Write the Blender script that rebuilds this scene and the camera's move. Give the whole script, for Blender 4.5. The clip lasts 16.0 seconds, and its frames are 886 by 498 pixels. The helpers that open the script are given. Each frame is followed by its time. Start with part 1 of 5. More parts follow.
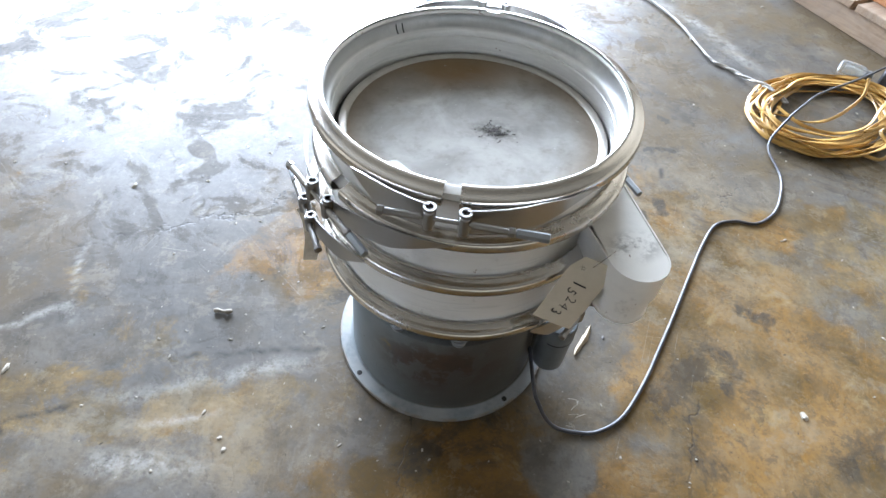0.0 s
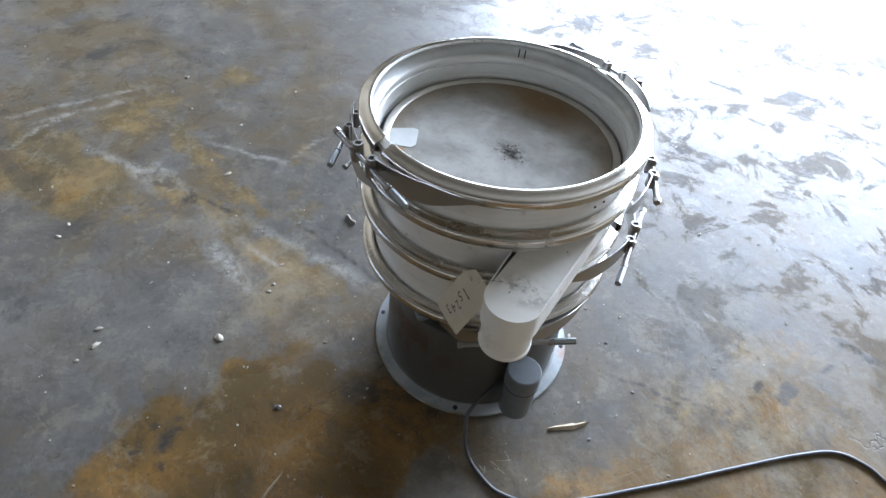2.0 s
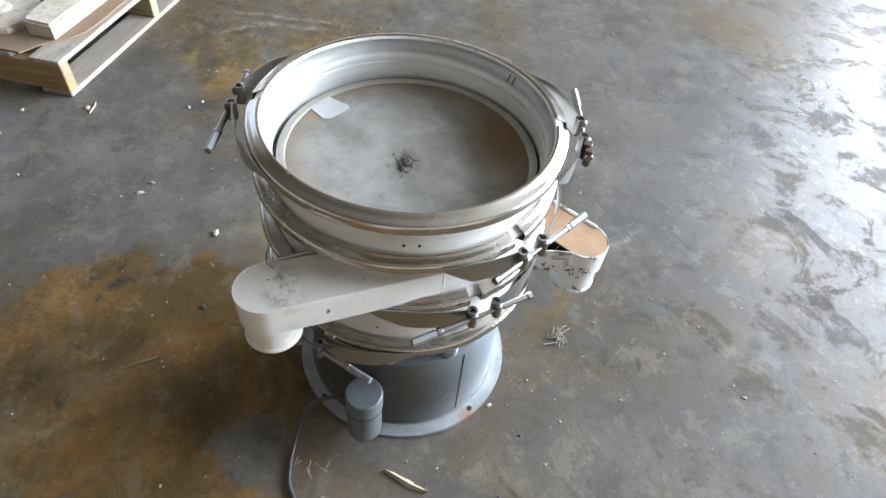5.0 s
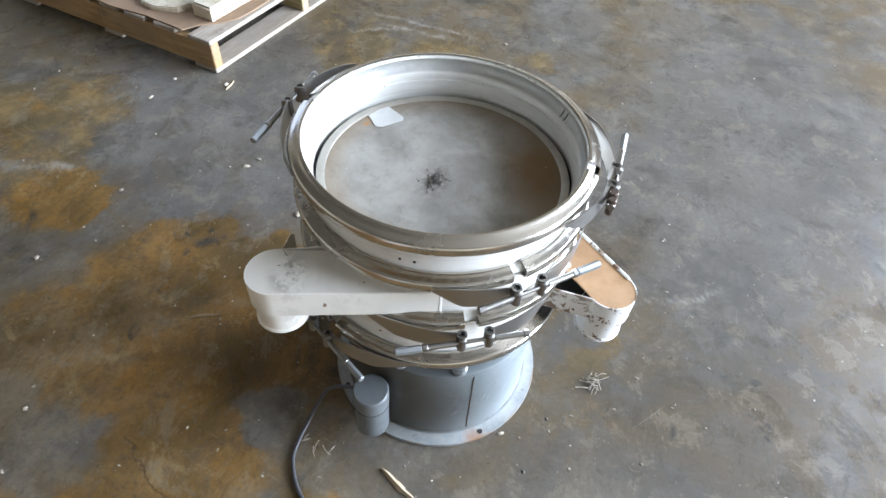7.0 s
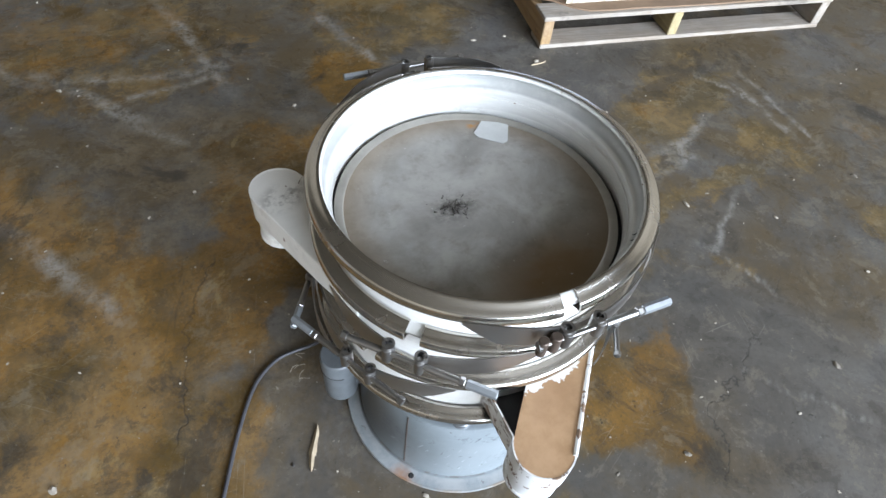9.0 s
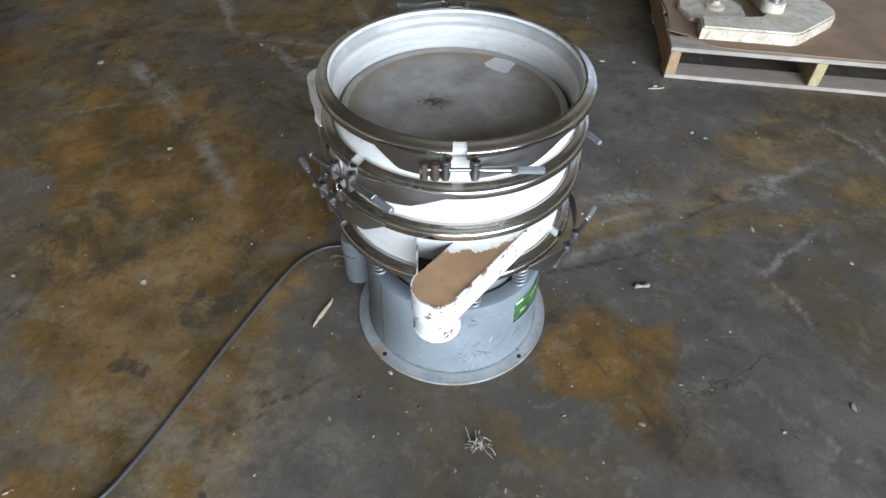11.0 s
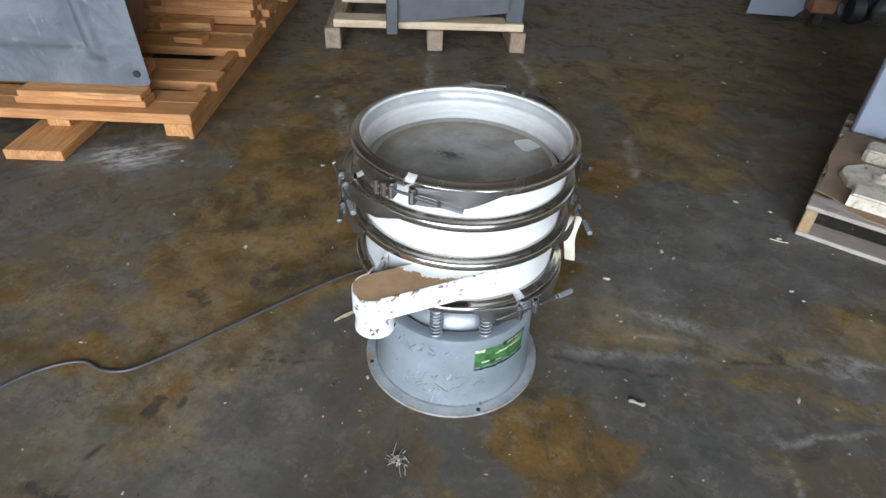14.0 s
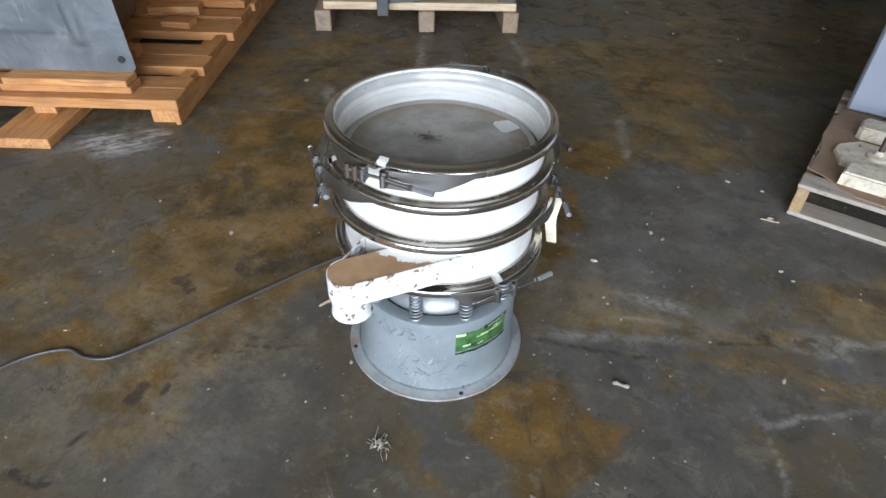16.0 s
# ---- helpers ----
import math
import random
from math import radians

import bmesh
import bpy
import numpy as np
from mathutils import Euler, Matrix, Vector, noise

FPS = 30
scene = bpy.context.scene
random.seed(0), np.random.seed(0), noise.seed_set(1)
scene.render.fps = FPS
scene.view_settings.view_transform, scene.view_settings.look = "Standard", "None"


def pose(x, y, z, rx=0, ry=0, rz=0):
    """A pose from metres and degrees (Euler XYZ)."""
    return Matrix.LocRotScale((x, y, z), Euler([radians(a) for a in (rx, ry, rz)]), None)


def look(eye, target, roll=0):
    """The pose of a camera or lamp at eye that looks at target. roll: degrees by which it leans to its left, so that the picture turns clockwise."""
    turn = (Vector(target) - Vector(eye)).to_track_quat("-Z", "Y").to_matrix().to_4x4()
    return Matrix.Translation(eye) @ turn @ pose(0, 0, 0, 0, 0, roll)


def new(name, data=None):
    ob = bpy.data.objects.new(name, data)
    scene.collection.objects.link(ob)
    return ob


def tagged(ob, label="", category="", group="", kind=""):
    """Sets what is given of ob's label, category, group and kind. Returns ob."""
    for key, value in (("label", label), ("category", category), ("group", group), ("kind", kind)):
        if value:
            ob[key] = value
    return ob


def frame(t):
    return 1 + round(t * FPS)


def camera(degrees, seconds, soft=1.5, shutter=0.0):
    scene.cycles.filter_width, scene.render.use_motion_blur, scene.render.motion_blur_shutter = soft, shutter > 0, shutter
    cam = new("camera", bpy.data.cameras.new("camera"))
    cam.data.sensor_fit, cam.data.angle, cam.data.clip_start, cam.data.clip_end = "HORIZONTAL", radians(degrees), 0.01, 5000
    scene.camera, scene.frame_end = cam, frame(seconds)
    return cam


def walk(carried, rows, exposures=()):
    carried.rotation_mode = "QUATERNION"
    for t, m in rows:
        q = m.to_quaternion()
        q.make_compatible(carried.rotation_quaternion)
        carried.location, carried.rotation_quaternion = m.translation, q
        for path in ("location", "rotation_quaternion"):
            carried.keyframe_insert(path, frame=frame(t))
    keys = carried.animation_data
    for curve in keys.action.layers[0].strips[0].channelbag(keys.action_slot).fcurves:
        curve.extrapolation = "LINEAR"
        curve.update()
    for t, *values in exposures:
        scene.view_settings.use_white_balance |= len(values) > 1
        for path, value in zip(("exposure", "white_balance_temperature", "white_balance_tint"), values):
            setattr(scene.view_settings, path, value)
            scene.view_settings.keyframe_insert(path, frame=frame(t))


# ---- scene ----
cam = camera(73.6, 16.0)
PATH = [
    (0, (0.05, -0.753, 1.108), (-0.071, 0.572, -0.384), 6.1),
    (0.5, (0.275, -0.85, 1.12), (-0.237, 0.447, -0.313), 3.7),
    (1, (0.405, -0.79, 1.125), (-0.276, 0.468, -0.273), 6.4),
    (1.5, (0.509, -0.706, 1.137), (-0.389, 0.4, -0.267), 5.0),
    (2, (0.625, -0.598, 1.154), (-0.475, 0.263, -0.278), 5.7),
    (2.5, (0.63, -0.486, 1.142), (-0.475, 0.294, -0.332), 9.3),
    (3, (0.658, -0.376, 1.14), (-0.535, 0.177, -0.367), 7.0),
    (3.5, (0.727, -0.229, 1.154), (-0.563, 0.133, -0.331), 6.8),
    (3.7, (0.715, -0.175, 1.144), (-0.574, 0.132, -0.353), 6.4),
    (5.8, (0.786, 0.045, 1.175), (-0.556, 0.028, -0.308), 7.2),
    (6, (0.792, 0.041, 1.183), (-0.53, 0.014, -0.317), 6.5),
    (6.5, (0.79, 0.147, 1.198), (-0.558, -0.062, -0.264), 5.5),
    (7, (0.716, 0.195, 1.192), (-0.57, -0.164, -0.297), 4.9),
    (7.5, (0.6, 0.209, 1.179), (-0.603, -0.11, -0.386), 8.6),
    (8, (0.447, 0.249, 1.173), (-0.56, -0.388, -0.434), 9.8),
    (8.5, (0.351, 0.377, 1.165), (-0.302, -0.561, -0.476), 7.2),
    (9, (0.314, 0.496, 1.184), (-0.257, -0.627, -0.37), 6.5),
    (9.5, (0.283, 0.646, 1.206), (-0.139, -0.589, -0.309), 5.7),
    (10, (0.13, 0.756, 1.196), (-0.011, -0.564, -0.3), 3.2),
    (10.2, (0.107, 0.798, 1.197), (0.02, -0.506, -0.316), 2.6),
    (12.3, (-0.103, 0.967, 1.051), (0.001, -0.574, -0.219), 2.3),
    (12.5, (-0.116, 0.969, 1.06), (0.045, -0.565, -0.214), 3.3),
    (13, (-0.205, 1.012, 1.11), (0.07, -0.519, -0.147), 3.3),
    (13.5, (-0.353, 1.071, 1.143), (0.08, -0.439, -0.094), 3.9),
    (14, (-0.464, 1.011, 1.174), (0.248, -0.417, -0.031), 2.9),
    (14.5, (-0.52, 1.014, 1.179), (0.288, -0.374, -0.013), 1.3),
    (15, (-0.547, 1.056, 1.181), (0.126, -0.421, 0.012), 2.9),
    (15.5, (-0.533, 1.041, 1.166), (0.129, -0.407, -0.044), 2.8),
    (16, (-0.508, 0.977, 1.169), (0.198, -0.416, -0.08), 2.0),
]
EXPOSURES = [(0, 2.2, 5950, 14), (1, 1.9, 5750, 14), (2, 1.65, 5850, 14), (3, 1.6, 6200, 14), (3.5, 1.6, 6250, 14), (6, 1.75, 6200, 14), (7, 1.8, 6150, 14), (8, 1.6, 6150, 14), (9, 1.28, 6200, 14), (10.2, 0.98, 6200, 14), (12.3, 0.38, 6200, 14), (13.5, 0.5, 6250, 14), (16, 0.6, 6350, 14)]
walk(cam, [(t, look(eye, target, roll)) for t, eye, target, roll in PATH], EXPOSURES)


# ---- light ----
DOOR_TURN = radians(23)  # the building is turned against the axes; its door lies beyond +y
BUILDING = Matrix.Rotation(DOOR_TURN, 4, "Z")

world = bpy.data.worlds.new("sky")
scene.world = world
world.use_nodes = True
wt = world.node_tree
sky = wt.nodes.new("ShaderNodeTexSky")
sky.sky_type, sky.sun_disc = "NISHITA", False
sky.sun_elevation, sky.sun_rotation = radians(48), radians(200)
wt.links.new(sky.outputs[0], wt.nodes["Background"].inputs[0])
wt.nodes["Background"].inputs[1].default_value = 0.12

sun = new("sun", bpy.data.lights.new("sun", "SUN"))
sun.data.energy, sun.data.angle, sun.data.color = 2.5, radians(0.5), (1, 0.95, 0.88)
sun.matrix_world = look((0, 0, 20), (-6, 14, 0))

doorway_light = new("doorway_light", bpy.data.lights.new("doorway_light", "AREA"))
doorway_light.data.shape, doorway_light.data.size, doorway_light.data.size_y = "RECTANGLE", 8.8, 5.7
doorway_light.data.energy, doorway_light.data.color = 1500, (0.81, 0.905, 1.0)
doorway_light.matrix_world = BUILDING @ look((0.2, 7.9, 2.9), (0.2, 0, 2.9))


# ---- materials ----
class Mat:
    """A node material on one Principled shader."""

    def __init__(self, name, rough=0.5, metal=0.0):
        self.m = bpy.data.materials.new(name)
        self.m.use_nodes = True
        self.t = self.m.node_tree
        self.b = self.t.nodes["Principled BSDF"]
        self.b.inputs["Roughness"].default_value = rough
        self.b.inputs["Metallic"].default_value = metal
        co = self.t.nodes.new("ShaderNodeTexCoord").outputs["Object"]
        rnd = self.t.nodes.new("ShaderNodeObjectInfo").outputs["Random"]
        self.rnd = rnd
        self.co = co

    def put(self, sock, v):
        if isinstance(v, bpy.types.NodeSocket):
            self.t.links.new(v, sock)
        elif isinstance(v, (tuple, list)) and len(v) == 3 and sock.type == "RGBA":
            sock.default_value = (*v, 1)
        else:
            sock.default_value = v

    def op(self, kind, a, b=0.0, c=0.0, clamp=False):
        n = self.t.nodes.new("ShaderNodeMath")
        n.operation, n.use_clamp = kind, clamp
        for s, v in zip(n.inputs, (a, b, c)):
            self.put(s, v)
        return n.outputs[0]

    def vec(self, kind, a, b=(0, 0, 0)):
        n = self.t.nodes.new("ShaderNodeVectorMath")
        n.operation = kind
        self.put(n.inputs[0], a)
        self.put(n.inputs[1], b)
        return n.outputs[1] if kind in ("LENGTH", "DISTANCE", "DOT_PRODUCT") else n.outputs[0]

    def place(self, at=(0, 0, 0), turn=0.0, scale=(1, 1, 1), co=None):
        """Coordinates seen from at, turned and divided by scale."""
        n = self.t.nodes.new("ShaderNodeMapping")
        n.vector_type = "TEXTURE"
        self.put(n.inputs[0], co or self.co)
        n.inputs[1].default_value, n.inputs[2].default_value, n.inputs[3].default_value = at, (0, 0, turn), scale
        return n.outputs[0]

    def shifted(self):
        """Object coordinates moved by the object's own random number."""
        return self.vec("ADD", self.co, self.op("MULTIPLY", self.rnd, 37.0))

    def noise(self, scale, detail=4.0, rough=0.55, co=None, twist=0.0, out=0):
        n = self.t.nodes.new("ShaderNodeTexNoise")
        self.put(n.inputs["Vector"], co or self.co)
        n.inputs["Scale"].default_value, n.inputs["Detail"].default_value = scale, detail
        n.inputs["Roughness"].default_value, n.inputs["Distortion"].default_value = rough, twist
        return n.outputs[out]

    def voronoi(self, scale, feature="F1", co=None):
        n = self.t.nodes.new("ShaderNodeTexVoronoi")
        n.feature = feature
        self.put(n.inputs["Vector"], co or self.co)
        n.inputs["Scale"].default_value = scale
        return n.outputs["Distance"]

    def step(self, v, lo, hi):
        """0 below lo, 1 above hi, smooth between."""
        n = self.t.nodes.new("ShaderNodeMapRange")
        n.interpolation_type = "SMOOTHSTEP"
        self.put(n.inputs[0], v)
        n.inputs[1].default_value, n.inputs[2].default_value = lo, hi
        return n.outputs[0]

    def mix(self, f, a, b, mode="MIX"):
        n = self.t.nodes.new("ShaderNodeMix")
        n.data_type, n.blend_type = "RGBA", mode
        self.put(n.inputs[0], f)
        self.put(n.inputs[6], a)
        self.put(n.inputs[7], b)
        return n.outputs[2]

    def lerp(self, f, a, b):
        return self.op("ADD", self.op("MULTIPLY", f, b - a), a)

    def bump(self, h, strength=0.3, dist=0.01):
        n = self.t.nodes.new("ShaderNodeBump")
        n.inputs["Strength"].default_value, n.inputs["Distance"].default_value = strength, dist
        self.put(n.inputs["Height"], h)
        self.t.links.new(n.outputs[0], self.b.inputs["Normal"])

    def done(self, colour, rough=None, metal=None):
        self.put(self.b.inputs["Base Color"], colour)
        if rough is not None:
            self.put(self.b.inputs["Roughness"], rough)
        if metal is not None:
            self.put(self.b.inputs["Metallic"], metal)
        return self.m


def concrete_floor():
    m = Mat("stained_concrete")
    big, mid, fine = m.noise(1.1, 5, 0.6), m.noise(6, 7, 0.68), m.noise(85, 5, 0.65)

    def mask(name):
        n = m.t.nodes.new("ShaderNodeAttribute")
        n.attribute_name = name
        return n.outputs["Fac"]

    grey = m.mix(m.step(big, 0.3, 0.7), (0.071, 0.0665, 0.059), (0.114, 0.106, 0.095))
    grey = m.mix(m.op("MULTIPLY", m.step(mid, 0.4, 0.66), 0.65), grey, (0.15, 0.142, 0.127))
    grey = m.mix(m.op("MULTIPLY", m.step(m.noise(11, 8, 0.72, twist=0.5), 0.52, 0.68), 0.5), grey, (0.062, 0.061, 0.058))
    # brown oil and rust stains
    clean = mask("clean")
    field = m.op("SUBTRACT", mask("stain"), m.op("MULTIPLY", clean, 0.6))
    brown = m.step(m.op("ADD", field, m.op("MULTIPLY", m.op("SUBTRACT", m.op("ADD", m.noise(7.0, 9, 0.72), m.op("MULTIPLY", m.noise(1.5, 5, 0.6), 0.7)), 0.79), 1.8)), 0.26, 0.68)
    olive = m.op("MULTIPLY", m.op("MULTIPLY", m.step(m.noise(2.6, 9, 0.72, twist=0.4), 0.36, 0.6), 0.85), m.op("SUBTRACT", 1.0, m.op("MULTIPLY", clean, 0.85)))
    grey = m.mix(olive, grey, (0.104, 0.074, 0.036))
    tone = m.mix(m.step(m.noise(4.2, 6, 0.62), 0.36, 0.66), (0.086, 0.054, 0.016), (0.232, 0.124, 0.029))
    tone = m.mix(m.op("MULTIPLY", m.step(m.noise(17, 8, 0.75), 0.47, 0.63), 0.5), tone, (0.058, 0.043, 0.022))
    tone = m.mix(m.op("MULTIPLY", m.step(m.noise(9, 8, 0.74, twist=0.6), 0.56, 0.66), 0.5), tone, (0.27, 0.2, 0.095))
    # older, duller tan stains
    faded = m.step(m.op("ADD", m.op("SUBTRACT", mask("tan"), m.op("MULTIPLY", clean, 0.5)), m.op("MULTIPLY", m.op("SUBTRACT", m.noise(8.5, 10, 0.75, twist=0.4), 0.5), 2.2)), 0.3, 0.62)
    dull = m.mix(m.step(m.noise(5.1, 8, 0.7), 0.38, 0.64), (0.082, 0.061, 0.028), (0.21, 0.142, 0.058))
    dull = m.mix(m.op("MULTIPLY", m.step(m.noise(13, 8, 0.75), 0.55, 0.66), 0.6), dull, (0.25, 0.205, 0.13))
    col = m.mix(m.op("MULTIPLY", faded, 0.85), grey, dull)
    col = m.mix(m.op("MULTIPLY", brown, 0.95), col, tone)
    # darker stretches of floor towards +y and far back
    darker_stretch = mask("darker_stretch")
    col = m.mix(m.op("MULTIPLY", darker_stretch, 0.6), col, (0.05, 0.046, 0.038))
    # lighter tan stretches, broken up by noise
    lighter_stretch = m.op("MULTIPLY", mask("lighter_stretch"), m.step(m.noise(8, 9, 0.74), 0.38, 0.62))
    col = m.mix(m.op("MULTIPLY", lighter_stretch, 0.45), col, (0.275, 0.22, 0.145))
    blotch = m.noise(10, 10, 0.76, twist=0.3)
    worn = m.step(m.noise(1.9, 6, 0.65), 0.4, 0.62)
    col = m.mix(m.op("MULTIPLY", m.op("MULTIPLY", m.step(blotch, 0.53, 0.58), worn), 0.42), col, (0.042, 0.038, 0.03))
    col = m.mix(m.op("MULTIPLY", m.op("SUBTRACT", 1.0, m.step(blotch, 0.41, 0.46)), 0.28), col, (0.22, 0.19, 0.14))
    # hair scratches and pits
    scr = None
    for turn, off in ((0.5, 0.0), (1.35, 3.0), (2.5, 7.0), (0.05, 11.0)):
        one = m.step(m.noise(1.0, 2, 0.5, m.place((off, off * 0.7, 0), turn, (0.22, 0.0045, 1))), 0.7, 0.74)
        scr = one if scr is None else m.op("MAXIMUM", scr, one)
    scr = m.op("MULTIPLY", scr, m.step(m.noise(3.3, 4, 0.6), 0.48, 0.62))
    col = m.mix(m.op("MULTIPLY", scr, 0.3), col, (0.3, 0.28, 0.24))
    pits = m.op("MULTIPLY", m.step(m.noise(55, 4, 0.65, twist=0.4), 0.66, 0.69), m.step(m.noise(4.6, 5, 0.6), 0.46, 0.6))
    col = m.mix(m.op("MULTIPLY", pits, 0.75), col, (0.03, 0.027, 0.022))
    # pale scuffs where things were dragged
    pale = m.op("MULTIPLY", mask("scuff"), m.step(m.noise(26, 8, 0.78), 0.38, 0.58))
    pale = m.op("MULTIPLY", pale, m.lerp(m.step(m.noise(5.5, 5, 0.65), 0.42, 0.6), 0.5, 1.0))
    col = m.mix(m.op("MULTIPLY", pale, 0.62), col, (0.36, 0.345, 0.31))
    powder = m.op("MULTIPLY", mask("powder"), m.step(m.noise(1.0, 8, 0.74, m.place((0, 0, 0), 0.95, (0.14, 0.04, 1.0))), 0.46, 0.56))
    col = m.mix(m.op("MULTIPLY", powder, 0.9), col, (0.52, 0.5, 0.47))
    # dark smears, pits and oil
    dark = m.op("MULTIPLY", m.step(m.op("ADD", mask("smear"), m.op("MULTIPLY", m.op("SUBTRACT", m.noise(21, 9, 0.74, twist=0.5), 0.5), 2.2)), 0.42, 0.95), 0.75)
    dark = m.op("MAXIMUM", dark, m.op("MULTIPLY", mask("seam"), m.step(m.noise(12, 5, 0.6), 0.35, 0.55)))
    oil = m.op("MULTIPLY", m.op("MULTIPLY", m.step(m.noise(2.9, 9, 0.74, twist=0.8), 0.55, 0.64), 0.62), m.op("SUBTRACT", 1.0, m.op("MULTIPLY", clean, 0.7)))
    col = m.mix(m.op("MAXIMUM", oil, dark), col, (0.034, 0.032, 0.028))
    crack = m.op("MULTIPLY", m.op("SUBTRACT", 1.0, m.step(m.voronoi(0.9, "DISTANCE_TO_EDGE", m.vec("ADD", m.co, m.vec("MULTIPLY", m.noise(2.5, 6, 0.62, out=1), (0.5, 0.5, 0)))), 0.0, 0.003)), m.step(m.noise(1.3, 2), 0.55, 0.6))
    col = m.mix(m.op("MULTIPLY", crack, 0.55), col, (0.03, 0.028, 0.025))
    flecks = m.step(m.noise(95, 3, 0.6), 0.66, 0.72)
    col = m.mix(m.op("MULTIPLY", flecks, 0.22), col, (0.36, 0.34, 0.3))
    col = m.mix(m.op("MULTIPLY", m.step(fine, 0.45, 0.75), 0.32), col, (0.055, 0.053, 0.05))
    # sealer: glossy where it holds, dull where it has flaked off
    flake = m.op("MAXIMUM", m.step(m.noise(5.6, 10, 0.76, twist=0.7), 0.53, 0.545), m.step(m.noise(16, 8, 0.7, twist=0.6), 0.6, 0.62))
    rough = m.op("ADD", m.lerp(flake, 0.36, 0.53), m.op("MULTIPLY", fine, 0.14))
    m.bump(m.op("ADD", m.op("ADD", m.op("MULTIPLY", flake, -0.25), m.op("MULTIPLY", crack, -0.8)), m.op("MULTIPLY", m.noise(26, 7, 0.65), 0.8)), 0.27, 0.004)
    m.put(m.b.inputs["Specular IOR Level"], m.lerp(flake, 0.21, 0.1))
    return m.done(col, rough)


def stainless(name="stainless_steel", tint=(0.6, 0.575, 0.525), rough=0.2):
    m = Mat(name, rough, 1.0)
    streak = m.noise(1.0, 2, 0.5, m.place(scale=(0.12, 0.12, 0.01)))
    stain = m.step(m.noise(14, 6, 0.65), 0.48, 0.72)
    col = m.mix(m.op("MULTIPLY", stain, 0.3), tint, (0.36, 0.32, 0.26))
    m.bump(streak, 0.03, 0.001)
    return m.done(col, m.op("ADD", m.op("MULTIPLY", streak, 0.14), m.op("ADD", m.op("MULTIPLY", stain, 0.12), rough - 0.07)))


def white_paint(name="white_enamel", clean=(0.7, 0.695, 0.66), smudge=None, rings=0.3, metal=0.14):
    m = Mat(name, 0.38, metal)
    dirt = m.step(m.noise(9, 7, 0.68), 0.46, 0.8)
    col = m.mix(m.op("MULTIPLY", dirt, 0.45), clean, (0.38, 0.365, 0.33))
    # grime lying in rings
    ring = m.step(m.noise(1.0, 6, 0.7, m.place(scale=(0.16, 0.16, 0.006))), 0.5, 0.72)
    col = m.mix(m.op("MULTIPLY", ring, rings), col, (0.33, 0.335, 0.325))
    if smudge:
        d = m.op("SUBTRACT", 1.0, m.step(m.vec("LENGTH", m.place(smudge, 0.4, (0.05, 0.035, 0.3))), 0.2, 1.1))
        col = m.mix(m.op("MULTIPLY", m.op("MULTIPLY", d, m.step(m.noise(38, 6, 0.7), 0.42, 0.6)), 0.75), col, (0.16, 0.14, 0.11))
    smear = m.step(m.noise(26, 5, 0.7), 0.6, 0.74)
    col = m.mix(m.op("MULTIPLY", smear, 0.35), col, (0.24, 0.21, 0.17))
    chip = m.step(m.noise(46, 3, 0.6), 0.72, 0.75)
    # rust specks along the upper lip
    z = m.vec("DOT_PRODUCT", m.co, (0, 0, 1))
    lip = m.op("MULTIPLY", m.step(z, 0.6255, 0.6275), m.step(m.noise(1.0, 5, 0.7, m.place(scale=(0.011, 0.011, 0.006))), 0.61, 0.66))
    rust = m.mix(m.noise(150, 2), (0.07, 0.045, 0.03), (0.3, 0.16, 0.08))
    col = m.mix(m.op("MAXIMUM", chip, lip), col, rust)
    # shade of the groove inside the top frame, put into the colour as grey
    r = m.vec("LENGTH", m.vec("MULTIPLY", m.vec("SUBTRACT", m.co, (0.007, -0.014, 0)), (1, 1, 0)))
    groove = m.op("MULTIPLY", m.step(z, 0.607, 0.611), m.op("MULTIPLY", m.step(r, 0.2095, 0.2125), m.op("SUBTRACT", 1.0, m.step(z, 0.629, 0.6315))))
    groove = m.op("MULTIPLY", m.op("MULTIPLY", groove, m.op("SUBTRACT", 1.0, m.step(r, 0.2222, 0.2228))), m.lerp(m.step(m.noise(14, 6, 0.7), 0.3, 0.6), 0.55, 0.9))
    inside = m.op("MULTIPLY", m.step(z, 0.57, 0.574), m.op("SUBTRACT", 1.0, m.step(r, 0.2108, 0.2112)))
    inside = m.op("MULTIPLY", inside, m.lerp(m.step(m.noise(1.0, 6, 0.7, m.place(scale=(0.09, 0.09, 0.012))), 0.35, 0.65), 0.25, 0.65))
    col = m.mix(inside, col, (0.48, 0.48, 0.455))
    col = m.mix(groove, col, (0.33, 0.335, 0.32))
    m.bump(m.op("SUBTRACT", m.noise(60, 3), m.op("MAXIMUM", chip, lip)), 0.12, 0.002)
    return m.done(col, m.op("ADD", m.op("MULTIPLY", dirt, 0.2), 0.34))


